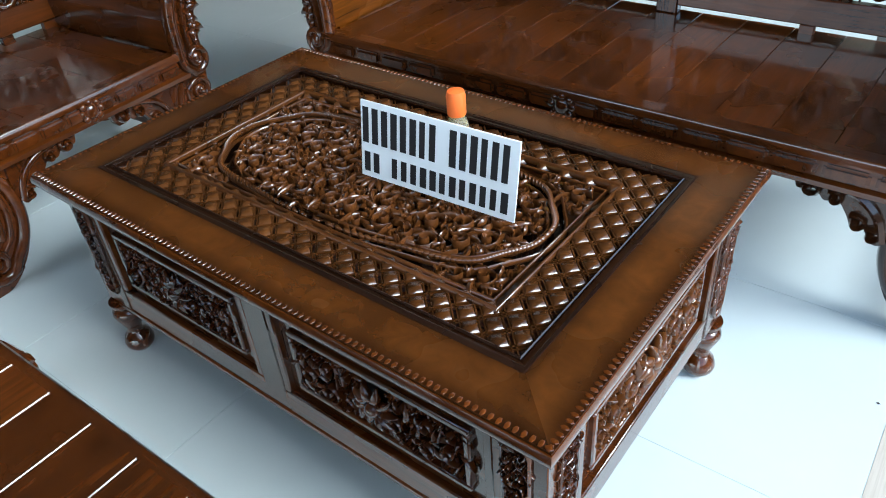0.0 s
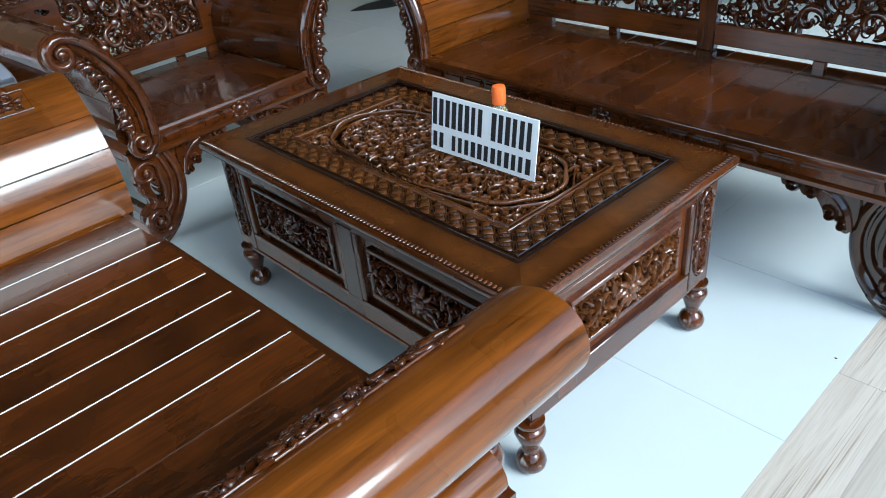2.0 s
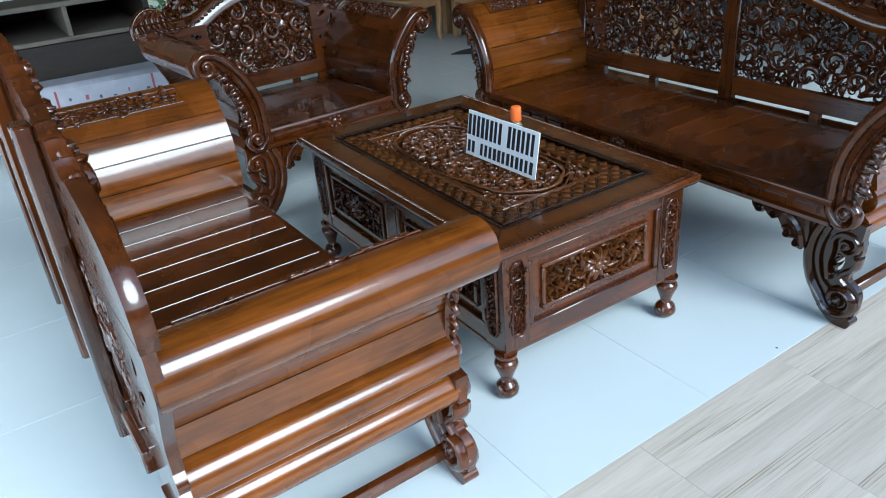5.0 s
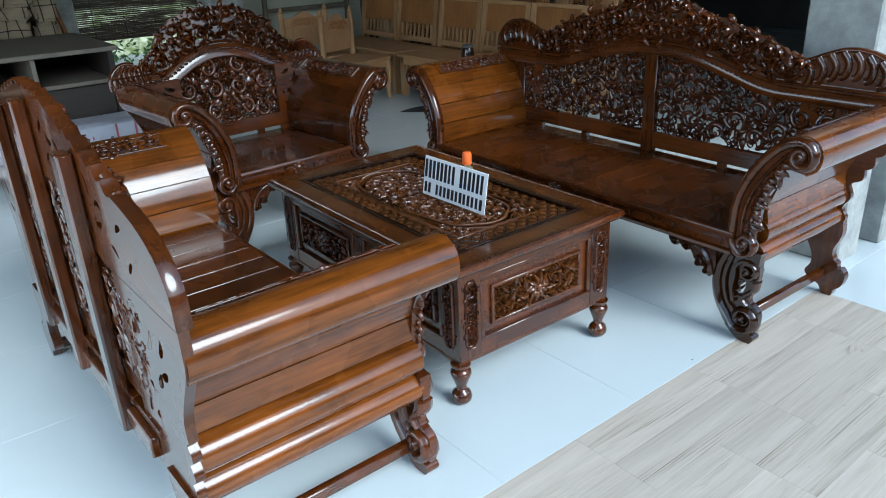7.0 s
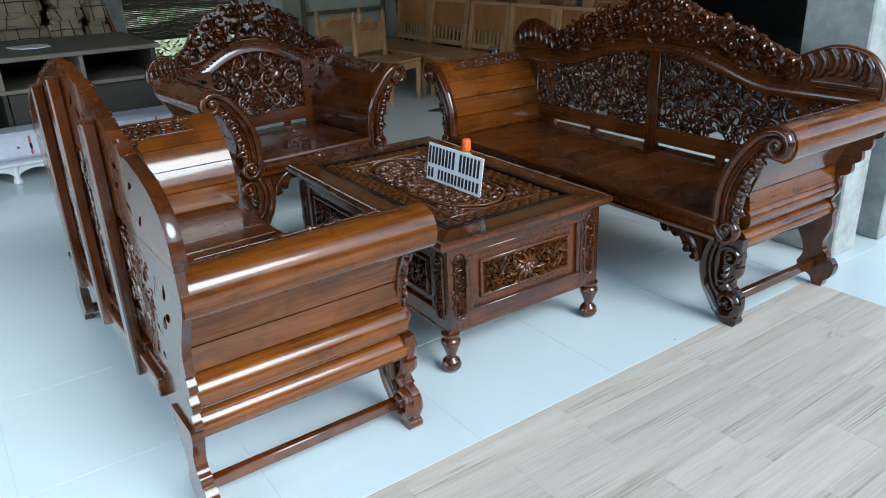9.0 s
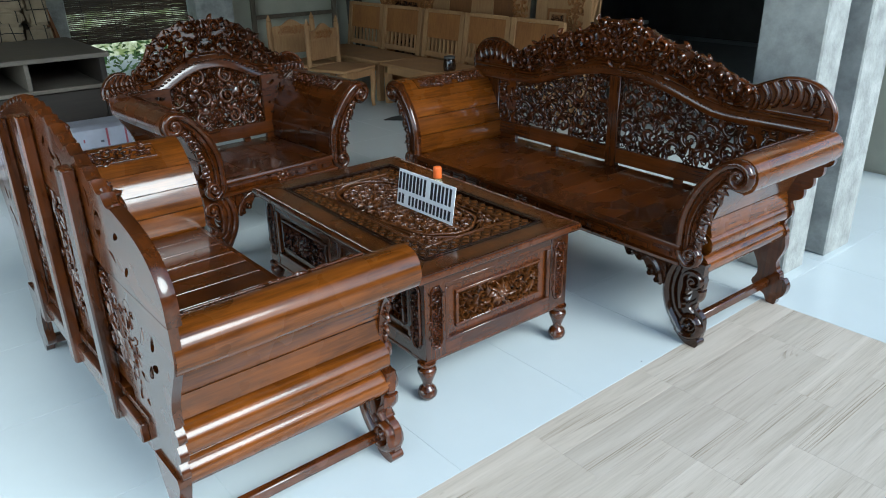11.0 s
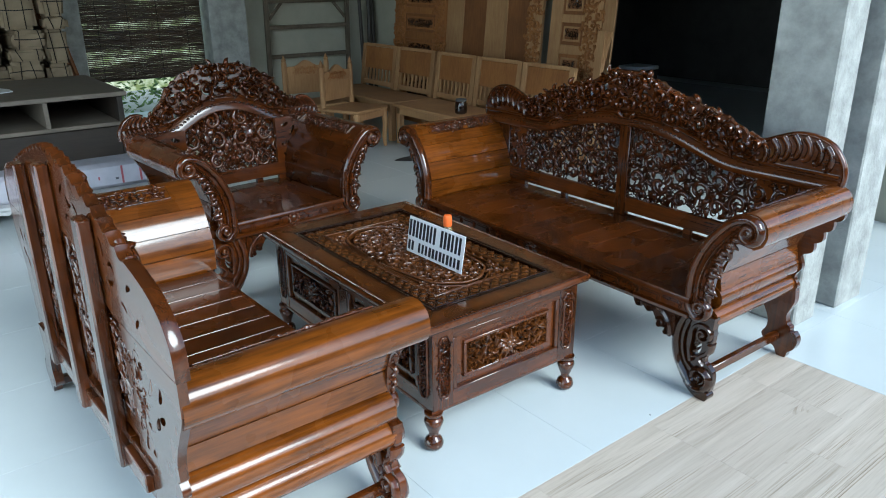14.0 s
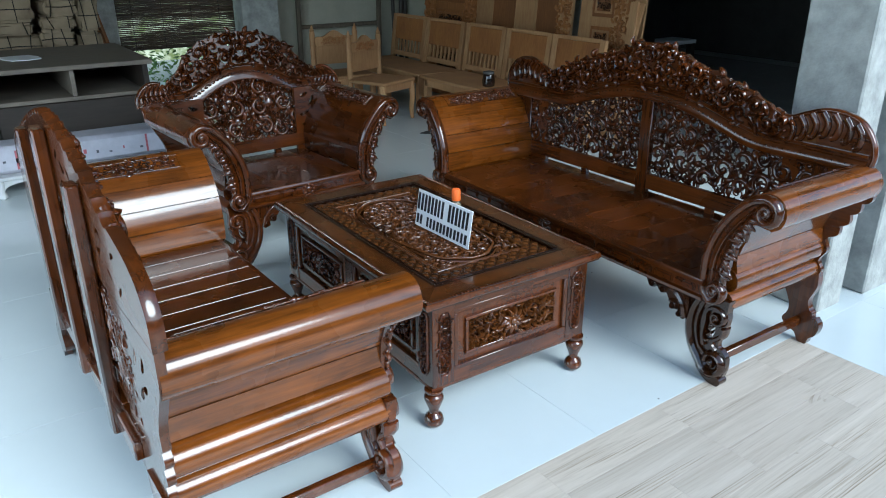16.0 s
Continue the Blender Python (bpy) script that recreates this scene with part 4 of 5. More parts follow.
def table():
    X, Y = 0.626, 0.389
    bx, by = 0.588, 0.340
    z0, z1 = 0.15, 0.472
    ob = thing("coffee_table", "carved teak coffee table with pierced scrollwork top on turned feet", "coffee table", SUITE, pose(0.349, 2.392, 0) @ Matrix.Diagonal((1, 1, 1.016, 1)))
    # top: mitred border, dark lines, lattice, oval and scrollwork
    top = Shape()
    ix, iy = 0.512, 0.278
    for a, b, c, d in (((-X, -Y), (X, -Y), (ix, -iy), (-ix, -iy)), ((X, -Y), (X, Y), (ix, iy), (ix, -iy)), ((X, Y), (-X, Y), (-ix, iy), (ix, iy)), ((-X, Y), (-X, -Y), (-ix, -iy), (-ix, iy))):
        part("top_border", Shape().plate([a, b, c, d], 0.474, 0.504), BORDER, ob)
    rim = Shape()
    rim.sweep([(-X, -Y, 0.49), (X, -Y, 0.49), (X, Y, 0.49), (-X, Y, 0.49)], 0.008, 0.012, k=8, closed=True)
    part("rim_moulding", rim, WOOD_X, ob)
    rope = Shape()
    for (ax, ay), (cx, cy) in (((-X, -Y), (X, -Y)), ((X, -Y), (X, Y)), ((X, Y), (-X, Y)), ((-X, Y), (-X, -Y))):
        n = int(math.hypot(cx - ax, cy - ay) / 0.0125)
        dx, dy = (cx - ax) / n, (cy - ay) / n
        for i in range(n):
            x, y = ax + dx * (i + 0.5), ay + dy * (i + 0.5)
            px, py = x - 0.007 * np.sign(x) * (abs(dy) > 1e-6), y - 0.007 * np.sign(y) * (abs(dx) > 1e-6)
            rope.ball((px, py, 0.5028), (0.0048 if abs(dx) > 1e-6 else 0.008, 0.008 if abs(dx) > 1e-6 else 0.0048, 0.0034), 4, 6)
    part("rope_edge", rope, WOOD_Z, ob)
    line = Shape()
    for q, wdt in ((0.012, 0.008), (-0.004, 0.004)):
        line.sweep([(-ix - q, -iy - q, 0.503), (ix + q, -iy - q, 0.503), (ix + q, iy + q, 0.503), (-ix - q, iy + q, 0.503)], wdt, 0.003, k=6, closed=True)
    part("stained_line", line, STAIN_AND_SHADE, ob)
    lx, ly = ix - 0.092, iy - 0.075
    bed = Shape()
    for a, b, c, d in ((-ix, ix, -iy, -ly), (-ix, ix, ly, iy), (-ix, -lx, -ly, ly), (lx, ix, -ly, ly)):
        bed.box(a, b, c, d, 0.476, 0.489)
    lattice = part("lattice_border", bed, CARVED, ob)
    weave = Shape()

    def in_band(x, y):
        return abs(x) < ix - 0.004 and abs(y) < iy - 0.004 and (abs(x) > lx or abs(y) > ly)

    step = 0.0255
    for i in range(-60, 61):
        for j in range(-60, 61):
            x, y = i * step, j * step
            if (i + j) % 2 or not in_band(x, y):
                continue
            r, q = step * 0.86, step * 0.52
            v = [(x + c * r, y + d * r, 0.4885) for c, d in ((1, 0), (0, 1), (-1, 0), (0, -1))] + [(x + c * q, y + d * q, 0.5005) for c, d in ((1, 0), (0, 1), (-1, 0), (0, -1))] + [(x, y, 0.4985)]
            weave.add(v, [(0, 1, 5, 4), (1, 2, 6, 5), (2, 3, 7, 6), (3, 0, 4, 7), (4, 5, 8), (5, 6, 8), (6, 7, 8), (7, 4, 8)])
    for fam in (-1, 1):
        for c in np.arange(-62, 62) * 2 * step + step:
            runs, run = [], []
            for x in np.arange(-ix, ix, 0.005):
                y = fam * x + c
                if in_band(x, y):
                    run.append((x, y))
                else:
                    runs.append(run)
                    run = []
            for run in (*runs, run):
                if len(run) > 2:
                    for off in (-0.0026, 0.0026):
                        weave.sweep(np.column_stack([np.array(run) + (off, -fam * off), np.full(len(run), 0.4935)]), 0.0018, 0.0035, k=4)
    part("woven_ribbon", weave, LATTICE, lattice)
    inner = Shape().sweep([(-lx, -ly, 0.494), (lx, -ly, 0.494), (lx, ly, 0.494), (-lx, ly, 0.494)], 0.008, 0.009, k=8, closed=True)
    inner.sweep([(-lx + 0.02, -ly + 0.02, 0.49), (lx - 0.02, -ly + 0.02, 0.49), (lx - 0.02, ly - 0.02, 0.49), (-lx + 0.02, ly - 0.02, 0.49)], 0.005, 0.006, k=6, closed=True)
    part("inner_moulding", inner, CARVED_TOP, ob)
    ox, oy = lx - 0.024, ly - 0.022
    th = np.linspace(0, 2 * math.pi, 97)[:-1]

    def oval(t, q=0.0):
        f = 1 + 0.02 * np.cos(8 * t)
        return np.column_stack([(ox - q) * np.sign(np.cos(t)) * np.abs(np.cos(t)) ** 0.72 * f, (oy - q) * np.sign(np.sin(t)) * np.abs(np.sin(t)) ** 0.72 * f])

    ring = Shape()
    ring.sweep(flat(oval(th), 0.4885), 0.0035, 0.006, k=6, closed=True)
    ring.sweep(flat(oval(th, 0.03), 0.4885), 0.0035, 0.006, k=6, closed=True)
    fine = np.linspace(0, 2 * math.pi, 181)[:-1]
    for (x, y), t in zip(oval(fine, 0.015), fine):
        leaf(ring, x - 0.008, y - 0.004, t + 1.2, 0.022, 0.5, 0.006, 0.494, 0.22)
    part("oval_band", ring, CARVED_TOP, ob)

    def in_oval(x, y, q):
        return abs(x / (ox - 0.036)) ** 2.8 + abs(y / (oy - 0.036)) ** 2.8 < (1 - q * 3) ** 2.8 and x > -0.004 and math.hypot(x, y) > 0.045 + q

    def in_corner(x, y, q):
        return abs(x / (ox + 0.008)) ** 2.8 + abs(y / (oy + 0.008)) ** 2.8 > (1 + q * 2) ** 2.8 and x < lx - 0.024 - q and abs(y) < ly - 0.024 - q

    ground = oval(th, -0.004)
    # Added near-black board; paints the shade seen through the pierced top.
    part("backing_board", Shape().box(-ix, ix, -iy, iy, 0.452, 0.462), STAIN_AND_SHADE, ob)
    part("carving_bed", Shape().plate([(-lx, -ly), (lx, -ly), (lx, ly), (-lx, ly)], 0.470, 0.478, [ground]), CARVED_TOP, ob)
    fill = carving(in_oval, (0, ox, -oy, oy), (0.028, 0.021, 0.015, 0.010, 0.0065), 71, 0.010, True, 1400)
    fill.join(carving(in_corner, (0, lx, -ly, ly), (0.026, 0.019, 0.013, 0.008, 0.006), 72, 0.010, True))
    low = carving(in_oval, (0, ox, -oy, oy), (0.030, 0.02, 0.012), 75, 0.006, True)
    low.join(carving(in_corner, (0, lx, -ly, ly), (0.026, 0.018, 0.011), 76, 0.006, True))
    fill.join(low, Matrix.Translation((0, 0, -0.011)))
    for i in range(14):
        a = i * math.pi / 7
        leaf(fill, 0.012 * math.cos(a), 0.012 * math.sin(a), a, 0.04, 0.3, 0.008, 0.002, 0.2)
    fill.ball((0, 0, 0.006), (0.014, 0.014, 0.010), 6, 10)
    part("top_carving", Shape().join(fill, Matrix.Translation((0, 0, 0.488))), CARVED_TOP, ob)
    # body
    for s in (-1, 1):
        for x0, x1, y0, y1 in ((-bx + 0.07, bx - 0.07, s * by - 0.011, s * by + 0.011), (s * bx - 0.011, s * bx + 0.011, -by + 0.07, by - 0.07)):
            along = x1 - x0 > y1 - y0
            part("top_rail", Shape().box(x0, x1, y0, y1, z1 - 0.045, z1, 0.002), WOOD_X if along else WOOD_Y, ob)
            part("bottom_rail", Shape().box(x0, x1, y0, y1, z0 + 0.012, z0 + 0.065, 0.002), WOOD_X if along else WOOD_Y, ob)
    base = Shape().sweep([(-bx, -by, z0 + 0.006), (bx, -by, z0 + 0.006), (bx, by, z0 + 0.006), (-bx, by, z0 + 0.006)], 0.018, 0.012, k=8, closed=True)
    part("base_moulding", base, WOOD_X, ob)
    for sx in (-1, 1):
        for sy in (-1, 1):
            post = Shape().box(sx * bx - 0.078 if sx > 0 else sx * bx - 0.014, sx * bx + 0.014 if sx > 0 else sx * bx + 0.078, sy * by - 0.014, sy * by + 0.014, z0 + 0.012, z1, 0.002)
            post.box(sx * bx - 0.0139, sx * bx + 0.0139, sy * by - 0.078 if sy > 0 else sy * by - 0.0139, sy * by + 0.0139 if sy > 0 else sy * by + 0.078, z0 + 0.0121, z1 - 0.0001, 0.002)
            cp = part("corner_post", post, WOOD_Z, ob)
            orn = Shape()
            for j in range(2):
                o = Shape()
                oct_ = [(-0.022, -0.10), (-0.012, -0.118), (0.012, -0.118), (0.022, -0.10), (0.022, 0.10), (0.012, 0.118), (-0.012, 0.118), (-0.022, 0.10)]
                o.sweep(flat(oct_, 0), 0.004, 0.006, k=6, closed=True)
                o.join(carving(lambda x, y, q: abs(x) < 0.02 - q * 0.5 and abs(y) < 0.105 - q, (-0.02, 0.02, -0.11, 0.11), (0.014, 0.01, 0.006), 90 + j, 0.006))
                zc = (z0 + z1) / 2 + 0.01
                if j == 0:
                    mm = Matrix(((1, 0, 0, sx * (bx - 0.036)), (0, 0, sy, sy * (by + 0.015)), (0, 1, 0, zc), (0, 0, 0, 1)))
                else:
                    mm = Matrix(((0, 0, sx, sx * (bx + 0.015)), (1, 0, 0, sy * (by - 0.036)), (0, 1, 0, zc), (0, 0, 0, 1)))
                orn.join(o, mm)
            part("post_ornament", orn, CARVED, cp)
            foot = Shape().lathe([(0.012, 0.0), (0.024, 0.003), (0.034, 0.016), (0.036, 0.028), (0.030, 0.045), (0.020, 0.054), (0.016, 0.06), (0.021, 0.075), (0.030, 0.098), (0.036, 0.115), (0.034, 0.125), (0.026, 0.132), (0.030, 0.138), (0.034, 0.146), (0.034, 0.152)], (sx * (bx - 0.008), sy * (by - 0.004), 0))
            part("turned_foot", foot, CARVED, ob)
    zc, ph = (z0 + 0.065 + z1 - 0.045) / 2, (z1 - 0.045 - z0 - 0.065) / 2

    def side(cx, cy, w, turn, seed):
        m = Matrix.Translation((cx, cy, zc)) @ Matrix.Rotation(radians(turn), 4, "Z") @ stand(0, 0, 0)
        fr = part("panel_frame", Shape().join(panel_frame(w, ph + 0.012), m), WOOD_X, ob)
        iw, ih = w - (0.052 if turn % 180 else 0.045), ph - 0.034
        groove = Shape()
        for x0, x1, y0, y1 in ((-w + 0.016, w - 0.016, -ph - 0.004, -ih), (-w + 0.016, w - 0.016, ih, ph + 0.004), (-w + 0.016, -iw, -ih, ih), (iw, w - 0.016, -ih, ih)):
            groove.box(x0, x1, y0, y1, -0.012, -0.002)
        part("panel_field", Shape().join(groove, m), WOOD_X, fr)
        bead = Shape()
        for x0, x1, y0, y1 in ((-iw, iw, -ih, -ih + 0.013), (-iw, iw, ih - 0.013, ih), (-iw, -iw + 0.013, -ih + 0.013, ih - 0.013), (iw - 0.013, iw, -ih + 0.013, ih - 0.013)):
            bead.box(x0, x1, y0, y1, -0.012, 0.009, 0.003)
        part("panel_bead", Shape().join(bead, m), WOOD_X, fr)
        # Long sides take darker backing and carving than the ends: shade in the colour.
        part("panel_backing", Shape().join(Shape().box(-iw, iw, -ih, ih, -0.018, -0.0125), m), STAIN_AND_SHADE if turn % 180 == 0 else WOOD_X, fr)
        iw, ih = iw - 0.009, ih - 0.009
        fillp = carving(lambda x, y, q: 0.03 + q * 0.5 < x < iw - q * 1.3 and abs(y) < ih - q * 1.3, (0, iw, -ih, ih), (0.028, 0.020, 0.014, 0.009, 0.006), seed, 0.0104, True)
        for i in range(10):
            a = i * math.pi / 5
            leaf(fillp, 0.012 * math.cos(a), 0.012 * math.sin(a), a, 0.04, 0.3, 0.012, 0.006, 0.26)
        fillp.ball((0, 0, 0.012), (0.016, 0.016, 0.014), 6, 10)
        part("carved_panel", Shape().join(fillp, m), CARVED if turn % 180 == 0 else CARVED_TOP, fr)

    for s in (-1, 1):
        w = (bx - 0.078 - 0.03) / 2
        for q in (-1, 1):
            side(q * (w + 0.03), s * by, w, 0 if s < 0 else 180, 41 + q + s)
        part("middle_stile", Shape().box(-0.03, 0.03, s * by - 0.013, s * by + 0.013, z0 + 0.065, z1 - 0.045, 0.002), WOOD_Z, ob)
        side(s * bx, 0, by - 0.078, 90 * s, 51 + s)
    return ob


table()


# ---- on the table ----
def sign():
    w, h, lean = 0.336, 0.152, 8
    ob = thing("display_sign", "white laminated sign with black print leaning on a bottle", "sign", m=pose(0.502, 2.377, 0.5135, 0, 1.6, 4.4))
    tilt = Matrix.Rotation(radians(90 - lean), 4, "X")
    part("card", Shape().join(Shape().box(-w / 2, w / 2, 0.0, h, -0.0015, 0.0015, 0.0006), tilt), PAPER, ob)
    rng = random.Random(5)
    for y0, y1, words, x0, x1 in ((0.070, 0.140, (8, 6), -0.163, 0.158), (0.012, 0.052, (2, 12), -0.160, 0.160)):
        n = sum(words) + 1
        cw = (x1 - x0) / n
        x = x0
        for cnt in words:
            for _ in range(cnt):
                t = cw * rng.uniform(0.56, 0.68)
                part("print_bar", Shape().join(Shape().box(x, x + t, y0, y1, 0.0017, 0.0022), tilt), INK, ob)
                x += cw
            x += cw
    return ob


sign()
bottle = thing("small_bottle", "small clear bottle with orange cap and yellow label on the table", "bottle", m=pose(0.516, 2.442, 0.512) @ Matrix.Diagonal((1.05, 1.05, 1.25, 1)))
GLASS, _, gb = material("clear plastic")
gb.inputs["Base Color"].default_value = (0.8, 0.75, 0.6, 1)
gb.inputs["Transmission Weight"].default_value, gb.inputs["Roughness"].default_value = 0.8, 0.1
part("body", Shape().lathe([(0.018, 0), (0.021, 0.004), (0.021, 0.09), (0.018, 0.105), (0.012, 0.113), (0.012, 0.122)]), GLASS, bottle)
part("label", Shape().lathe([(0.0214, 0.02), (0.0218, 0.022), (0.0218, 0.085), (0.0214, 0.087)]), YELLOW, bottle)
part("cap", Shape().lathe([(0.0155, 0.116), (0.0165, 0.118), (0.0165, 0.146), (0.0145, 0.152), (0.006, 0.154)]), ORANGE, bottle, "orange screw cap")


# ---- behind the suite ----
def blind():
    ob = thing("bamboo_blind", "dark split bamboo roller blind letting daylight through", "blind", m=pose(-5.5, 3.105, 0))
    rng = random.Random(3)
    canes = Shape()
    for i in range(122):
        z = 0.615 + 0.0187 * i
        # closed bands of broad slats between bands of thin, gappy ones
        band = math.sin(z * 21.0) + 0.6 * math.sin(z * 47.0 + 1.0)
        y = -0.615
        while y < 0.615:
            q = min(0.615, y + rng.uniform(0.05, 0.32))
            r = rng.uniform(0.0094, 0.0101) if band > -0.35 or rng.random() < 0.45 else rng.choice((0.0066, 0.0078, 0.0086, 0.0092))
            canes.sweep([(rng.uniform(-0.003, 0.003), y, z), (0, (y + q) / 2, z + rng.uniform(-0.001, 0.001)), (rng.uniform(-0.003, 0.003), q + 0.001, z)], r * 0.5, r, normal=(0, 0, 1), k=5)
            y = q
    tagged(part("split_cane", canes, CANE, ob), kind="stuff")
    for y in (-0.45, -0.15, 0.15, 0.45):
        part("cord", Shape().box(0.008, 0.010, y - 0.002, y + 0.002, 0.6, 2.9), ROPE, ob)
    part("bottom_bar", Shape().box(-0.012, 0.012, -0.62, 0.62, 0.585, 0.607, 0.004), CANE, ob)
    part("head_bar", Shape().box(-0.02, 0.02, -0.62, 0.62, 2.9, 2.95, 0.004), CANE, ob)


blind()


def raw_bench(x0, x1, bays):
    ob = thing("raw_wood_bench", "unfinished pale wooden bench with slatted back, stored by the wall", "bench", "unfinished benches", pose((x0 + x1) / 2, 5.10, 0))
    w = (x1 - x0) / 2
    part("seat", Shape().box(-w, w, -0.27, 0.25, 0.37, 0.40, 0.006), RAW, ob)
    part("apron", Shape().box(-w + 0.05, w - 0.05, -0.25, -0.225, 0.30, 0.368, 0.003), RAW, ob)
    lean = Matrix.Translation((0, 0.25, 0.40)) @ Matrix.Rotation(radians(-8), 4, "X")
    b = w / bays
    for cx in [-w + b * (2 * i + 1) for i in range(bays)]:
        for x in (cx - b + 0.035, cx + b - 0.035):
            part("back_stile", Shape().join(Shape().box(x - 0.03, x + 0.03, -0.02, 0.02, 0.0, 0.47, 0.004), lean), RAW, ob)
        part("back_panel", Shape().join(Shape().box(cx - b + 0.066, cx + b - 0.066, -0.008, 0.008, 0.20, 0.44, 0.003), lean), RAW_DARK, ob)
        part("top_rail", Shape().join(Shape().box(cx - b + 0.066, cx + b - 0.066, -0.018, 0.018, 0.442, 0.475, 0.004), lean), RAW, ob)
        part("lower_rail", Shape().join(Shape().box(cx - b + 0.066, cx + b - 0.066, -0.016, 0.016, 0.02, 0.07, 0.004), lean), RAW, ob)
        n = 8
        for i in range(n):
            x = cx - b + 0.066 + (2 * b - 0.132) * (i + 0.5) / n
            part("slat", Shape().join(Shape().box(x - 0.013, x + 0.013, -0.008, 0.008, 0.07, 0.20), lean), RAW, ob)
    for x in (-w + 0.06, 0, w - 0.06):
        for y in (-0.22, 0.2):
            part("leg", Shape().box(x - 0.03, x + 0.03, y - 0.03, y + 0.03, 0, 0.37, 0.004), RAW, ob)


raw_bench(-4.90, -3.50, 2)
raw_bench(-3.47, -1.56, 3)


jar = thing("small_jar", "small dark glazed jar standing on the unfinished bench", "jar", m=pose(-2.56, 4.98, 0.401))
part("body", Shape().lathe([(0.04, 0), (0.055, 0.01), (0.06, 0.05), (0.052, 0.10), (0.046, 0.115)], k=18), STAIN_AND_SHADE, jar)
part("lid", Shape().lathe([(0.050, 0.116), (0.052, 0.12), (0.050, 0.135), (0.02, 0.142)], k=18), DARK_WALL, jar, "dull dark lid")


def raw_chair(m):
    ob = thing("raw_wood_chair", "unfinished pale wooden chair with carved top rail and spired posts", "chair", "unfinished chairs", m)
    part("seat", Shape().box(-0.24, 0.24, -0.24, 0.24, 0.40, 0.435, 0.012), RAW, ob)
    for x in (-0.21, 0.21):
        spire = Shape().lathe([(0.026, 0), (0.026, 0.84), (0.018, 0.85), (0.024, 0.865), (0.016, 0.885), (0.004, 0.92)], (x, 0.23, 0), 10)
        part("back_post", spire, RAW, ob)
        leg = Shape().sweep(smoothline([(x, -0.2, 0.4), (x, -0.215, 0.25), (x, -0.2, 0.1), (x, -0.21, 0.0)], 4), np.linspace(0.034, 0.018, 13), np.linspace(0.034, 0.018, 13), normal=(1, 0, 0), k=8)
        part("leg", leg, RAW, ob)
    part("backrest", Shape().box(-0.185, 0.185, 0.215, 0.24, 0.50, 0.70, 0.004), RAW, ob)
    top = Shape().plate(smoothline([(-0.185, 0.70), (-0.185, 0.79), (-0.1, 0.80), (0, 0.86), (0.1, 0.80), (0.185, 0.79), (0.185, 0.70)], 4), 0.212, 0.243, axes="xzy")
    part("crest_rail", top, RAW, ob)
    orn = carving(lambda x, y, q: abs(x) < 0.12 - q and abs(y) < 0.03 - q * 0.5, (-0.12, 0.12, -0.03, 0.03), (0.018, 0.011), 5, 0.006)
    part("carved_band", Shape().join(orn, stand(0, 0.212, 0.755)), RAW_DARK, ob)
    part("apron", Shape().box(-0.2, 0.2, -0.225, -0.205, 0.33, 0.40, 0.003), RAW, ob)
    return ob


raw_chair(pose(-3.53, 4.43, 0, 0, 0, 109) @ Matrix.Diagonal((1.0, 0.95, 0.92, 1)))
raw_chair(pose(-4.08, 4.30, 0, 0, 0, 85) @ Matrix.Diagonal((1.1, 0.95, 0.92, 1)))


def carved_door(x, w, left, right, tone, label, layout, seed, tilt):
    """A door leaf: its two stiles are carved or plain, its middle a row of panels or one long rough plank."""
    ob = thing("carved_door", label, "door", "unfinished doors", pose(x, 5.66, 0, -tilt))
    h = 2.15
    for s, q, carved in ((-1, *left), (1, *right)):
        c = s * (w - q / 2)
        part("stile", Shape().box(c - q / 2, c + q / 2, -0.02, 0.02, 0, h, 0.004), tone, ob)
        if carved:
            orn = carving(lambda x_, y_, r: abs(x_) < q / 2 - r * 0.6 and abs(y_) < 1.03 - r, (-q / 2, q / 2, -1.03, 1.03), (0.055, 0.036, 0.022, 0.014), seed + s, 0.02, tries=400)
            part("carved_stile", Shape().join(orn, stand(c, -0.02, h / 2)), RAW_DARK, ob)
    x0, x1 = -w + left[0], w - right[0]
    if layout == "plank":
        part("door_panel", Shape().box(x0, x1, -0.012, 0.012, 0.0, h), RAW_DEEP, ob)
        return
    rails = ((0, 0.16), (0.56, 0.66), (0.93, 1.01), (1.20, 1.27), (1.60, 1.67), (h - 0.14, h))
    for z0, z1 in rails:
        part("cross_rail", Shape().box(x0, x1, -0.018, 0.018, z0, z1, 0.004), tone, ob)
    for (_, z0), (z1, _) in zip(rails[:-1], rails[1:]):
        f = part("door_panel", Shape().box(x0, x1, -0.006, 0.006, z0, z1), RAW_DEEP, ob)
        cx, a, b = (x0 + x1) / 2, (x1 - x0) / 2, (z1 - z0) / 2
        part("panel_bead", Shape().join(panel_frame(a - 0.03, b - 0.03), stand(cx, -0.006, (z0 + z1) / 2)), tone, f)
        c = carving(lambda x_, y_, r: abs(x_) < a - 0.055 - r and abs(y_) < b - 0.055 - r, (-a, a, -b, b), (0.026, 0.018, 0.012), seed + int(z0 * 10), 0.008, tries=250)
        if c.v:
            part("panel_carving", Shape().join(c, stand(cx, -0.006, (z0 + z1) / 2)), STAIN_AND_SHADE, f)


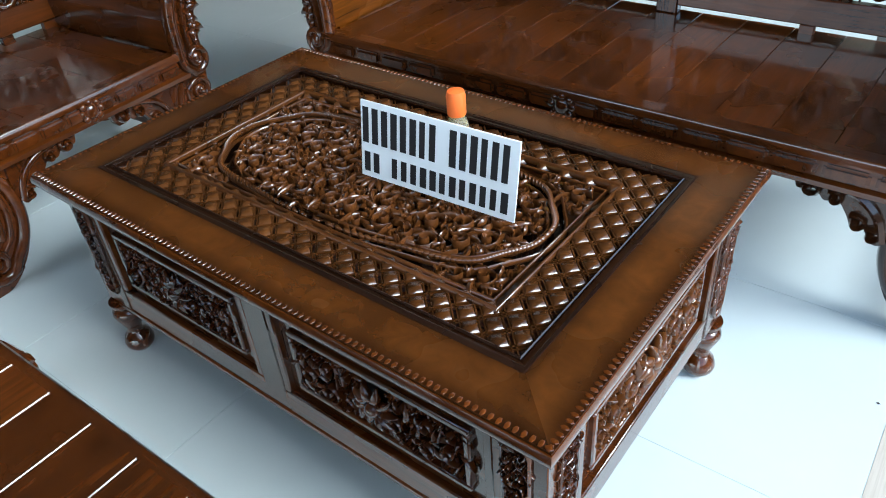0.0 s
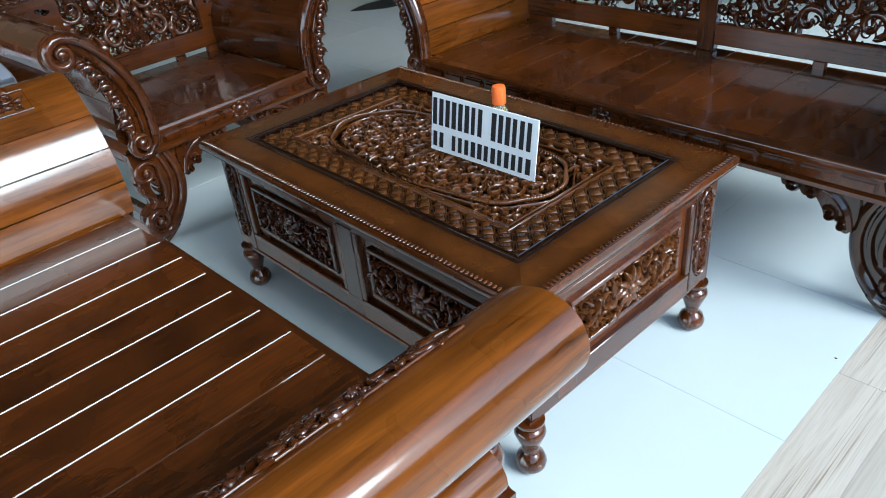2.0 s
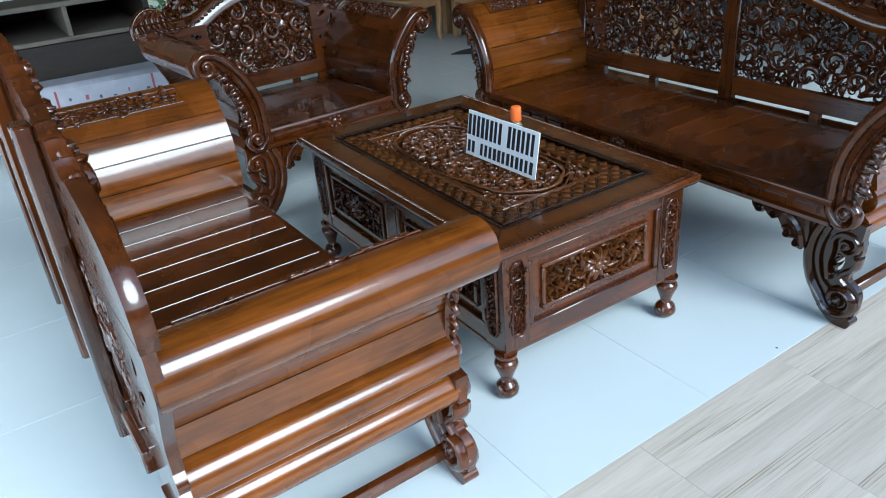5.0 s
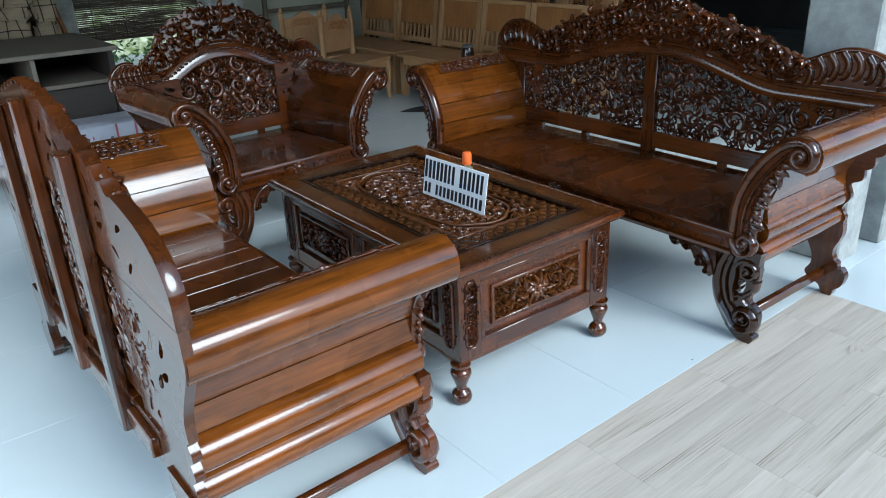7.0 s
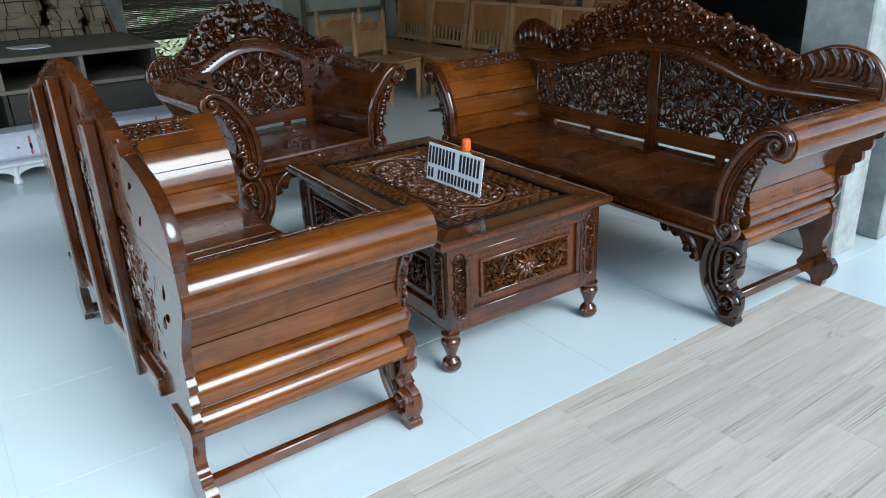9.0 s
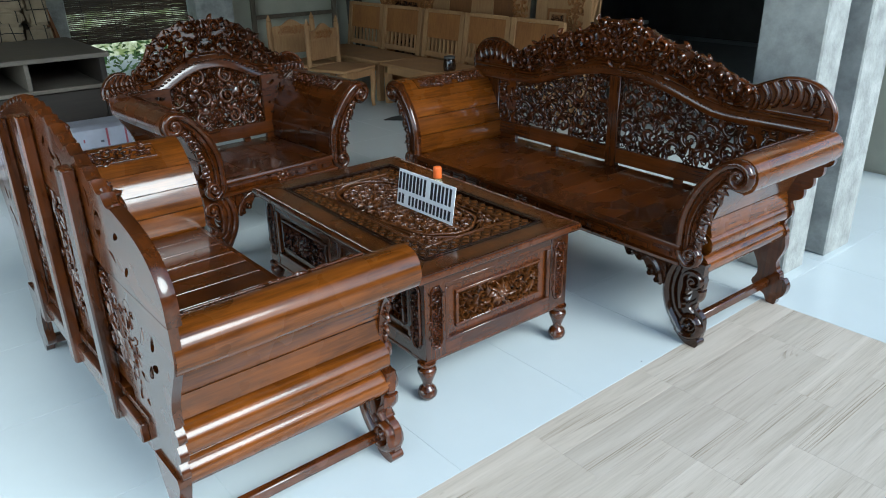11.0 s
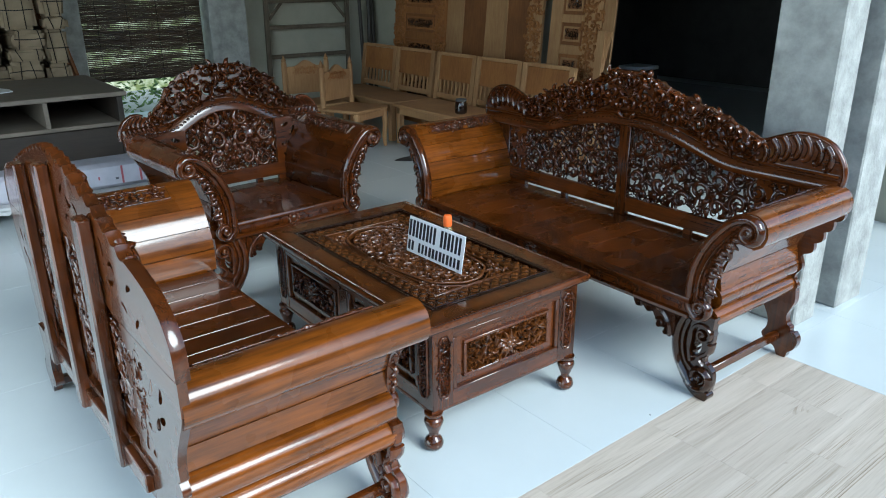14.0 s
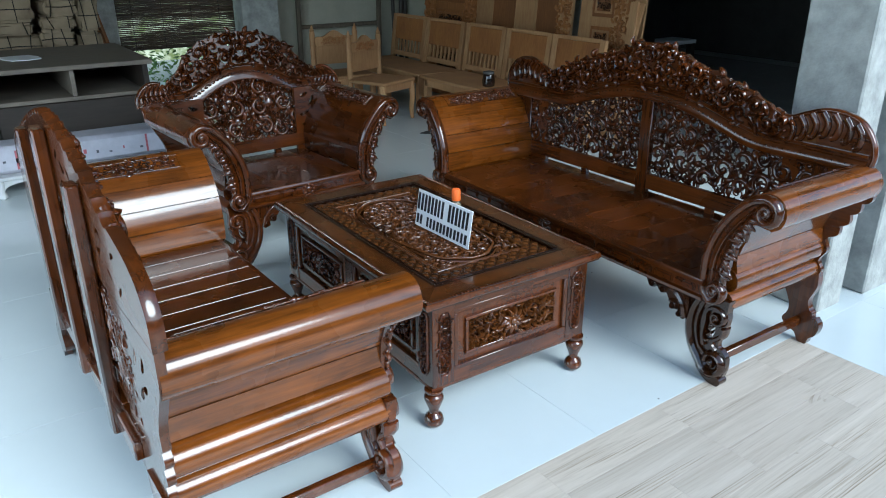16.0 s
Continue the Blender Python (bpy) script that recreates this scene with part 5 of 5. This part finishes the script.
carved_door(-4.23, 0.47, (0.20, True), (0.17, True), RAW_DARK, "unfinished teak door leaf with carved stiles and small panels", "panels", 200, 4)
carved_door(-3.29, 0.46, (0.28, False), (0.29, False), RAW, "plain unfinished door leaf with a rough brown centre plank", "plank", 220, 5)
carved_door(-2.565, 0.255, (0.04, False), (0.18, True), RAW, "narrow unfinished door leaf with one carved stile", "plank", 240, 4)
carved_door(-1.92, 0.30, (0.14, False), (0.20, True), RAW, "unfinished door leaf with pierced square panels and carved stile", "panels", 260, 5)
tagged(part("raw_board", Shape().box(-0.06, 0.06, -0.012, 0.012, 0, 2.15, 0.003), RAW), "plain pale board standing beside the carved doors", "board").matrix_basis = pose(-1.55, 5.66, 0, -5)
for x, a, b in ((-1.60, 9, 6), (-1.47, 8, -3)):
    tagged(part("leaning_plank", Shape().box(-0.04, 0.04, -0.012, 0.012, 0, 1.16, 0.003), RAW), "pale offcut plank leaning beside the doors", "plank", "offcut planks").matrix_basis = pose(x, 5.5, 0.01, -a, b, 0)


def timber_frame():
    ob = thing("timber_frame", "weathered grey-brown timber frame leaning against the plaster wall", "frame", m=pose(-5.53, 5.01, 0, 0, 2, 0))
    for y in (-0.53, 0.53):
        part("upright", Shape().box(-0.02, 0.02, y - 0.025, y + 0.025, 0.0, 1.37, 0.003), WEATHERED, ob)
    for z in (0.71, 1.04, 1.33):
        part("rail", Shape().box(-0.018, 0.018, -0.504, 0.504, z - 0.022, z + 0.022, 0.003), WEATHERED, ob)
    for s in (-1, 1):
        part("brace", Shape().sweep([(0, s * 0.50, 1.13), (0, s * 0.34, 1.31)], 0.02, 0.018, normal=(1, 0, 0), k=4), WEATHERED, ob)
    for y, r, a in ((5.74, 0.022, 1.0), (5.82, 0.03, -1.5), (5.91, 0.022, 0.6)):
        pole = Shape().sweep([(0, 0, 0.0), (0.01, 0.01, 1.1), (0, 0, 2.3)], r, r, normal=(1, 0, 0), k=8)
        tagged(part("rough_pole", pole, GREY_WOOD), "dark rough wooden pole leaning in the corner", "pole", "leaning poles").matrix_basis = pose(-5.46, y, 0.002, a, -2, 0)


timber_frame()


def sideboard():
    ob = thing("sideboard", "long low dusty dark-grey wooden sideboard with open shelf", "sideboard", m=pose(-3.2, 0.9, 0))
    part("top", Shape().box(-1.2, 0.03, -1.6, 1.34, 0.765, 0.80, 0.004), DUSTY_BRIGHTENED, ob)
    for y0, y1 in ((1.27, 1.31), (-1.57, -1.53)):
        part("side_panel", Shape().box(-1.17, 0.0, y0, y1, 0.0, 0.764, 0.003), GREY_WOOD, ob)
    part("shelf", Shape().box(-1.15, 0.0, -1.53, 1.27, 0.545, 0.575, 0.003), DUSTY_BRIGHTENED, ob)
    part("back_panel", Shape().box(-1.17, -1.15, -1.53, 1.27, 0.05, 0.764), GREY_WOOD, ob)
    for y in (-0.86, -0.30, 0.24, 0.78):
        part("divider", Shape().box(-1.1, 0.0, y - 0.015, y + 0.015, 0.576, 0.764, 0.002), DUSTY_BRIGHTENED, ob)
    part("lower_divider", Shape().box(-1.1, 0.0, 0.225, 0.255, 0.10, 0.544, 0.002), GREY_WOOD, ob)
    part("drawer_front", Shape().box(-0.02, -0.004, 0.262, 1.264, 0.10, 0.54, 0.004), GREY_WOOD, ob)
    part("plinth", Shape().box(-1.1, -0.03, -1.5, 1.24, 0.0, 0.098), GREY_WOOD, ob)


sideboard()
sheet = Shape()
sheet.plate(smoothline([(-0.15, -0.1), (0.12, -0.11), (0.16, 0.09), (-0.1, 0.12), (-0.15, -0.1)], 2)[:-1], 0, 0.006)
tagged(part("loose_paper", sheet, PAPER), "loose white papers lying on the sideboard", "paper").matrix_basis = pose(-3.78, 1.42, 0.80, 0, 0, 20)


def low_stand():
    ob = thing("low_stand", "low white-painted stand with scalloped apron and curled feet", "stand", m=pose(-2.98, 1.3, 0))
    part("top", Shape().box(-0.2, 0.16, -0.95, 0.95, 0.125, 0.15, 0.006), WHITE_PAINT, ob)
    n = 4
    for i in range(n):
        y = -0.7 + i * 0.47
        edge = smoothline([(-0.23, 0.124), (-0.21, 0.09), (-0.12, 0.10), (-0.03, 0.075), (0.0, 0.02), (0.03, 0.075), (0.12, 0.10), (0.21, 0.09), (0.23, 0.124)], 4)
        part("apron", Shape().plate([(y + a, b) for a, b in edge], 0.12, 0.14, axes="yzx"), WHITE_PAINT, ob)
    for y in (-0.7, -0.23, 0.24, 0.71):
        for x in (-0.17, 0.13):
            part("foot", Shape().lathe([(0.02, 0), (0.03, 0.01), (0.028, 0.03), (0.018, 0.05), (0.026, 0.124)], (x, y, 0), 10), WHITE_PAINT, ob)
    pack = thing("wrapped_package", "white printed plastic sheeting with red stripes over a long flat pack", "package", m=pose(-2.98, 1.3, 0.151))
    part("wrap", Shape().box(-0.17, 0.10, -0.93, 0.97, 0.0, 0.19, 0.03), WRAP, pack)
    rng = random.Random(4)
    for y in (-0.75, -0.1, 0.15, 0.75, 0.88):
        part("red_stripe", Shape().box(0.1005, 0.102, y - 0.007, y + 0.007, 0.03, 0.16), RED_INK, pack)
    for i in range(14):
        y = -0.6 + i * 0.1 + rng.uniform(-0.02, 0.02)
        z = rng.uniform(0.05, 0.09)
        part("print_bar", Shape().box(0.1005, 0.102, y, y + rng.uniform(0.006, 0.022), z, z + rng.uniform(0.01, 0.035)), GREY_INK if i % 3 else RED_INK, pack)


low_stand()


def bundle_wrap(rng, w, h):
    """A lumpy paper-wrapped block: rounded edges, sagging faces and a torn fold."""
    bm = bmesh.new()
    bmesh.ops.create_cube(bm, size=1, matrix=Matrix.LocRotScale((0, 0, h / 2), None, (0.6, w, h)))
    bmesh.ops.bevel(bm, geom=bm.edges[:], offset=min(0.028, h * 0.2), segments=2, affect="EDGES")
    bmesh.ops.subdivide_edges(bm, edges=[e for e in bm.edges if e.calc_length() > 0.09], cuts=2, use_grid_fill=True)
    for v in bm.verts:
        if v.co.z > 0.004:
            v.co += Vector((rng.uniform(-0.012, 0.012), rng.uniform(-0.010, 0.010), rng.uniform(-0.008, 0.004)))
    sh = Shape()
    sh.bm(bm)
    return sh


def wood_stack():
    rng = random.Random(14)
    for col, (width, top) in enumerate(((0.40, 1.55), (0.36, 1.30), (0.42, 1.22), (0.30, 1.34), (0.22, 1.62))):
        z, y = 0.0, (0.72, 1.11, 1.51, 1.88, 2.15)[col]
        while z < top:
            h = rng.choice((0.10, 0.16, 0.22, 0.30))
            w = width * rng.uniform(0.86, 0.98)
            ob = thing("tied_bundle", "bundle of timber wrapped in tan paper and tied with black cord", "bundle", "tied timber bundles", pose(-5.12 + rng.uniform(-0.06, 0.06), y + rng.uniform(-0.015, 0.015), z, 0, 0, rng.uniform(-5, 5)))
            part("wrap", bundle_wrap(rng, w, h), KRAFT, ob, smooth=60)
            for q in (rng.uniform(-0.35, -0.1) * w, rng.uniform(0.1, 0.35) * w):
                lean = rng.uniform(-0.02, 0.02)
                part("cord", Shape().sweep([(0.307, q - lean, 0.006), (0.316, q, h * 0.5), (0.306, q + lean, h - 0.008), (0.27, q + lean, h + 0.001), (0.0, q, h + 0.001)], 0.004, 0.004, normal=(0, 1, 0), k=5), ROPE, ob)
            if h > 0.14:
                zc = h * rng.uniform(0.4, 0.6)
                part("cord", Shape().sweep([(0.304, -w * 0.47, zc), (0.317, 0, zc + rng.uniform(-0.015, 0.015)), (0.304, w * 0.47, zc)], 0.004, 0.004, normal=(0, 0, 1), k=5), ROPE, ob)
            z += h + 0.002
    for i in range(5):
        y = 2.17 + i * 0.03
        tagged(part("brown_batten", Shape().box(-0.02, 0.02, -0.016, 0.016, 0, 2.1, 0.003), RAW_DEEP), "long brown batten leaning by the column", "batten", "leaning battens").matrix_basis = pose(-5.0 + 0.02 * i, y + 0.14, 0.01, 11, -5, 0)


wood_stack()

dim = thing("dark_table", "dark table with a pale top edge in the unlit room", "table", m=pose(-2.74, 7.72, 0))
part("tabletop", Shape().box(-0.16, 0.16, -0.16, 0.16, 0.58, 0.62, 0.006), WHITE_PAINT, dim)
for x in (-0.12, 0.12):
    for y in (-0.12, 0.12):
        part("leg", Shape().box(x - 0.035, x + 0.035, y - 0.035, y + 0.035, 0, 0.58, 0.004), GREY_WOOD, dim)
# A thin black outline laid flat on the tiles.
scrap = Shape().plate(smoothline([(-0.05, -0.17), (-0.09, -0.05), (-0.09, 0.1), (-0.04, 0.2), (0.14, 0.18), (0.13, 0.02), (-0.05, -0.17)], 3)[:-1], 0, 0.006)
tagged(part("black_piece", scrap, ROPE), "thin flat black piece lying on the tiles", "sheet").matrix_basis = pose(-2.76, 4.57, 0.001)
chips = Shape()
rngc = random.Random(31)
for _ in range(14):
    x, y, a = rngc.uniform(-0.2, 1.28), rngc.uniform(2.6, 5.2), rngc.uniform(0, 3.1)
    c, d = math.cos(a) * rngc.uniform(0.002, 0.005), math.sin(a) * rngc.uniform(0.002, 0.005)
    chips.add([(x - c, y - d, 0.0008), (x + d * 0.5, y - c * 0.5, 0.0008), (x + c, y + d, 0.0008), (x - d * 0.5, y + c * 0.5, 0.003)], [(0, 1, 2), (0, 2, 3), (0, 3, 1), (1, 3, 2)])
tagged(part("wood_chips", chips, STAIN_AND_SHADE, smooth=0), "tiny dark wood chips scattered on the tiles", "wood chips", kind="stuff")

# ---- the floor, piece by piece ----
FLOOR = pose(1.306, 2.495, 0, 0, 0, 1.06)
floor = tagged(part("floor", Shape().box(-8.3, 1.1, -4.2, 9.0, -0.14, -0.0013), JOINT, smooth=0), "white polished floor tiles with thin grey joints", kind="structure")
floor.matrix_basis = FLOOR
porch = tagged(part("porch_floor", Shape().box(1.1, 2.76, -4.2, 1.2, -0.14, -0.001), PORCH_JOINT, smooth=0), "greyish wood-print floor tiles along the open front", kind="structure")
porch.matrix_basis = FLOOR
tile = Shape().box(-0.2993, 0.2993, -0.2993, 0.2993, -0.008, 0.0, 0.0006).mesh("tile", WHITE_TILE, 0)
for i in range(-13, 3):
    for j in range(-7, 14):
        if i >= 0 and j < 2:
            continue
        t = new("tile", tile)
        t.parent = floor
        t.location = (0.6 * i + 0.3, 0.6 * j + 0.3, 0)
rngp = random.Random(21)
planks = [Shape().box(-0.0747, 0.0747, -n / 2 + 0.0003, n / 2 - 0.0003, -0.008, 0.0, 0.0003).mesh("plank", PLANK, 0) for n in (0.3, 0.6)]
for i in range(18):
    q, first = 1.2, True
    while q > -4.19:
        k = 0 if q < -3.7 else rngp.choice((0, 1)) if first else rngp.choice((0, 1, 1))
        n = (0.3, 0.6)[k]
        t = new("plank", planks[k])
        t.parent = porch
        t.location = (0.075 + 0.15 * i, q - n / 2, 0)
        q -= n
        first = False
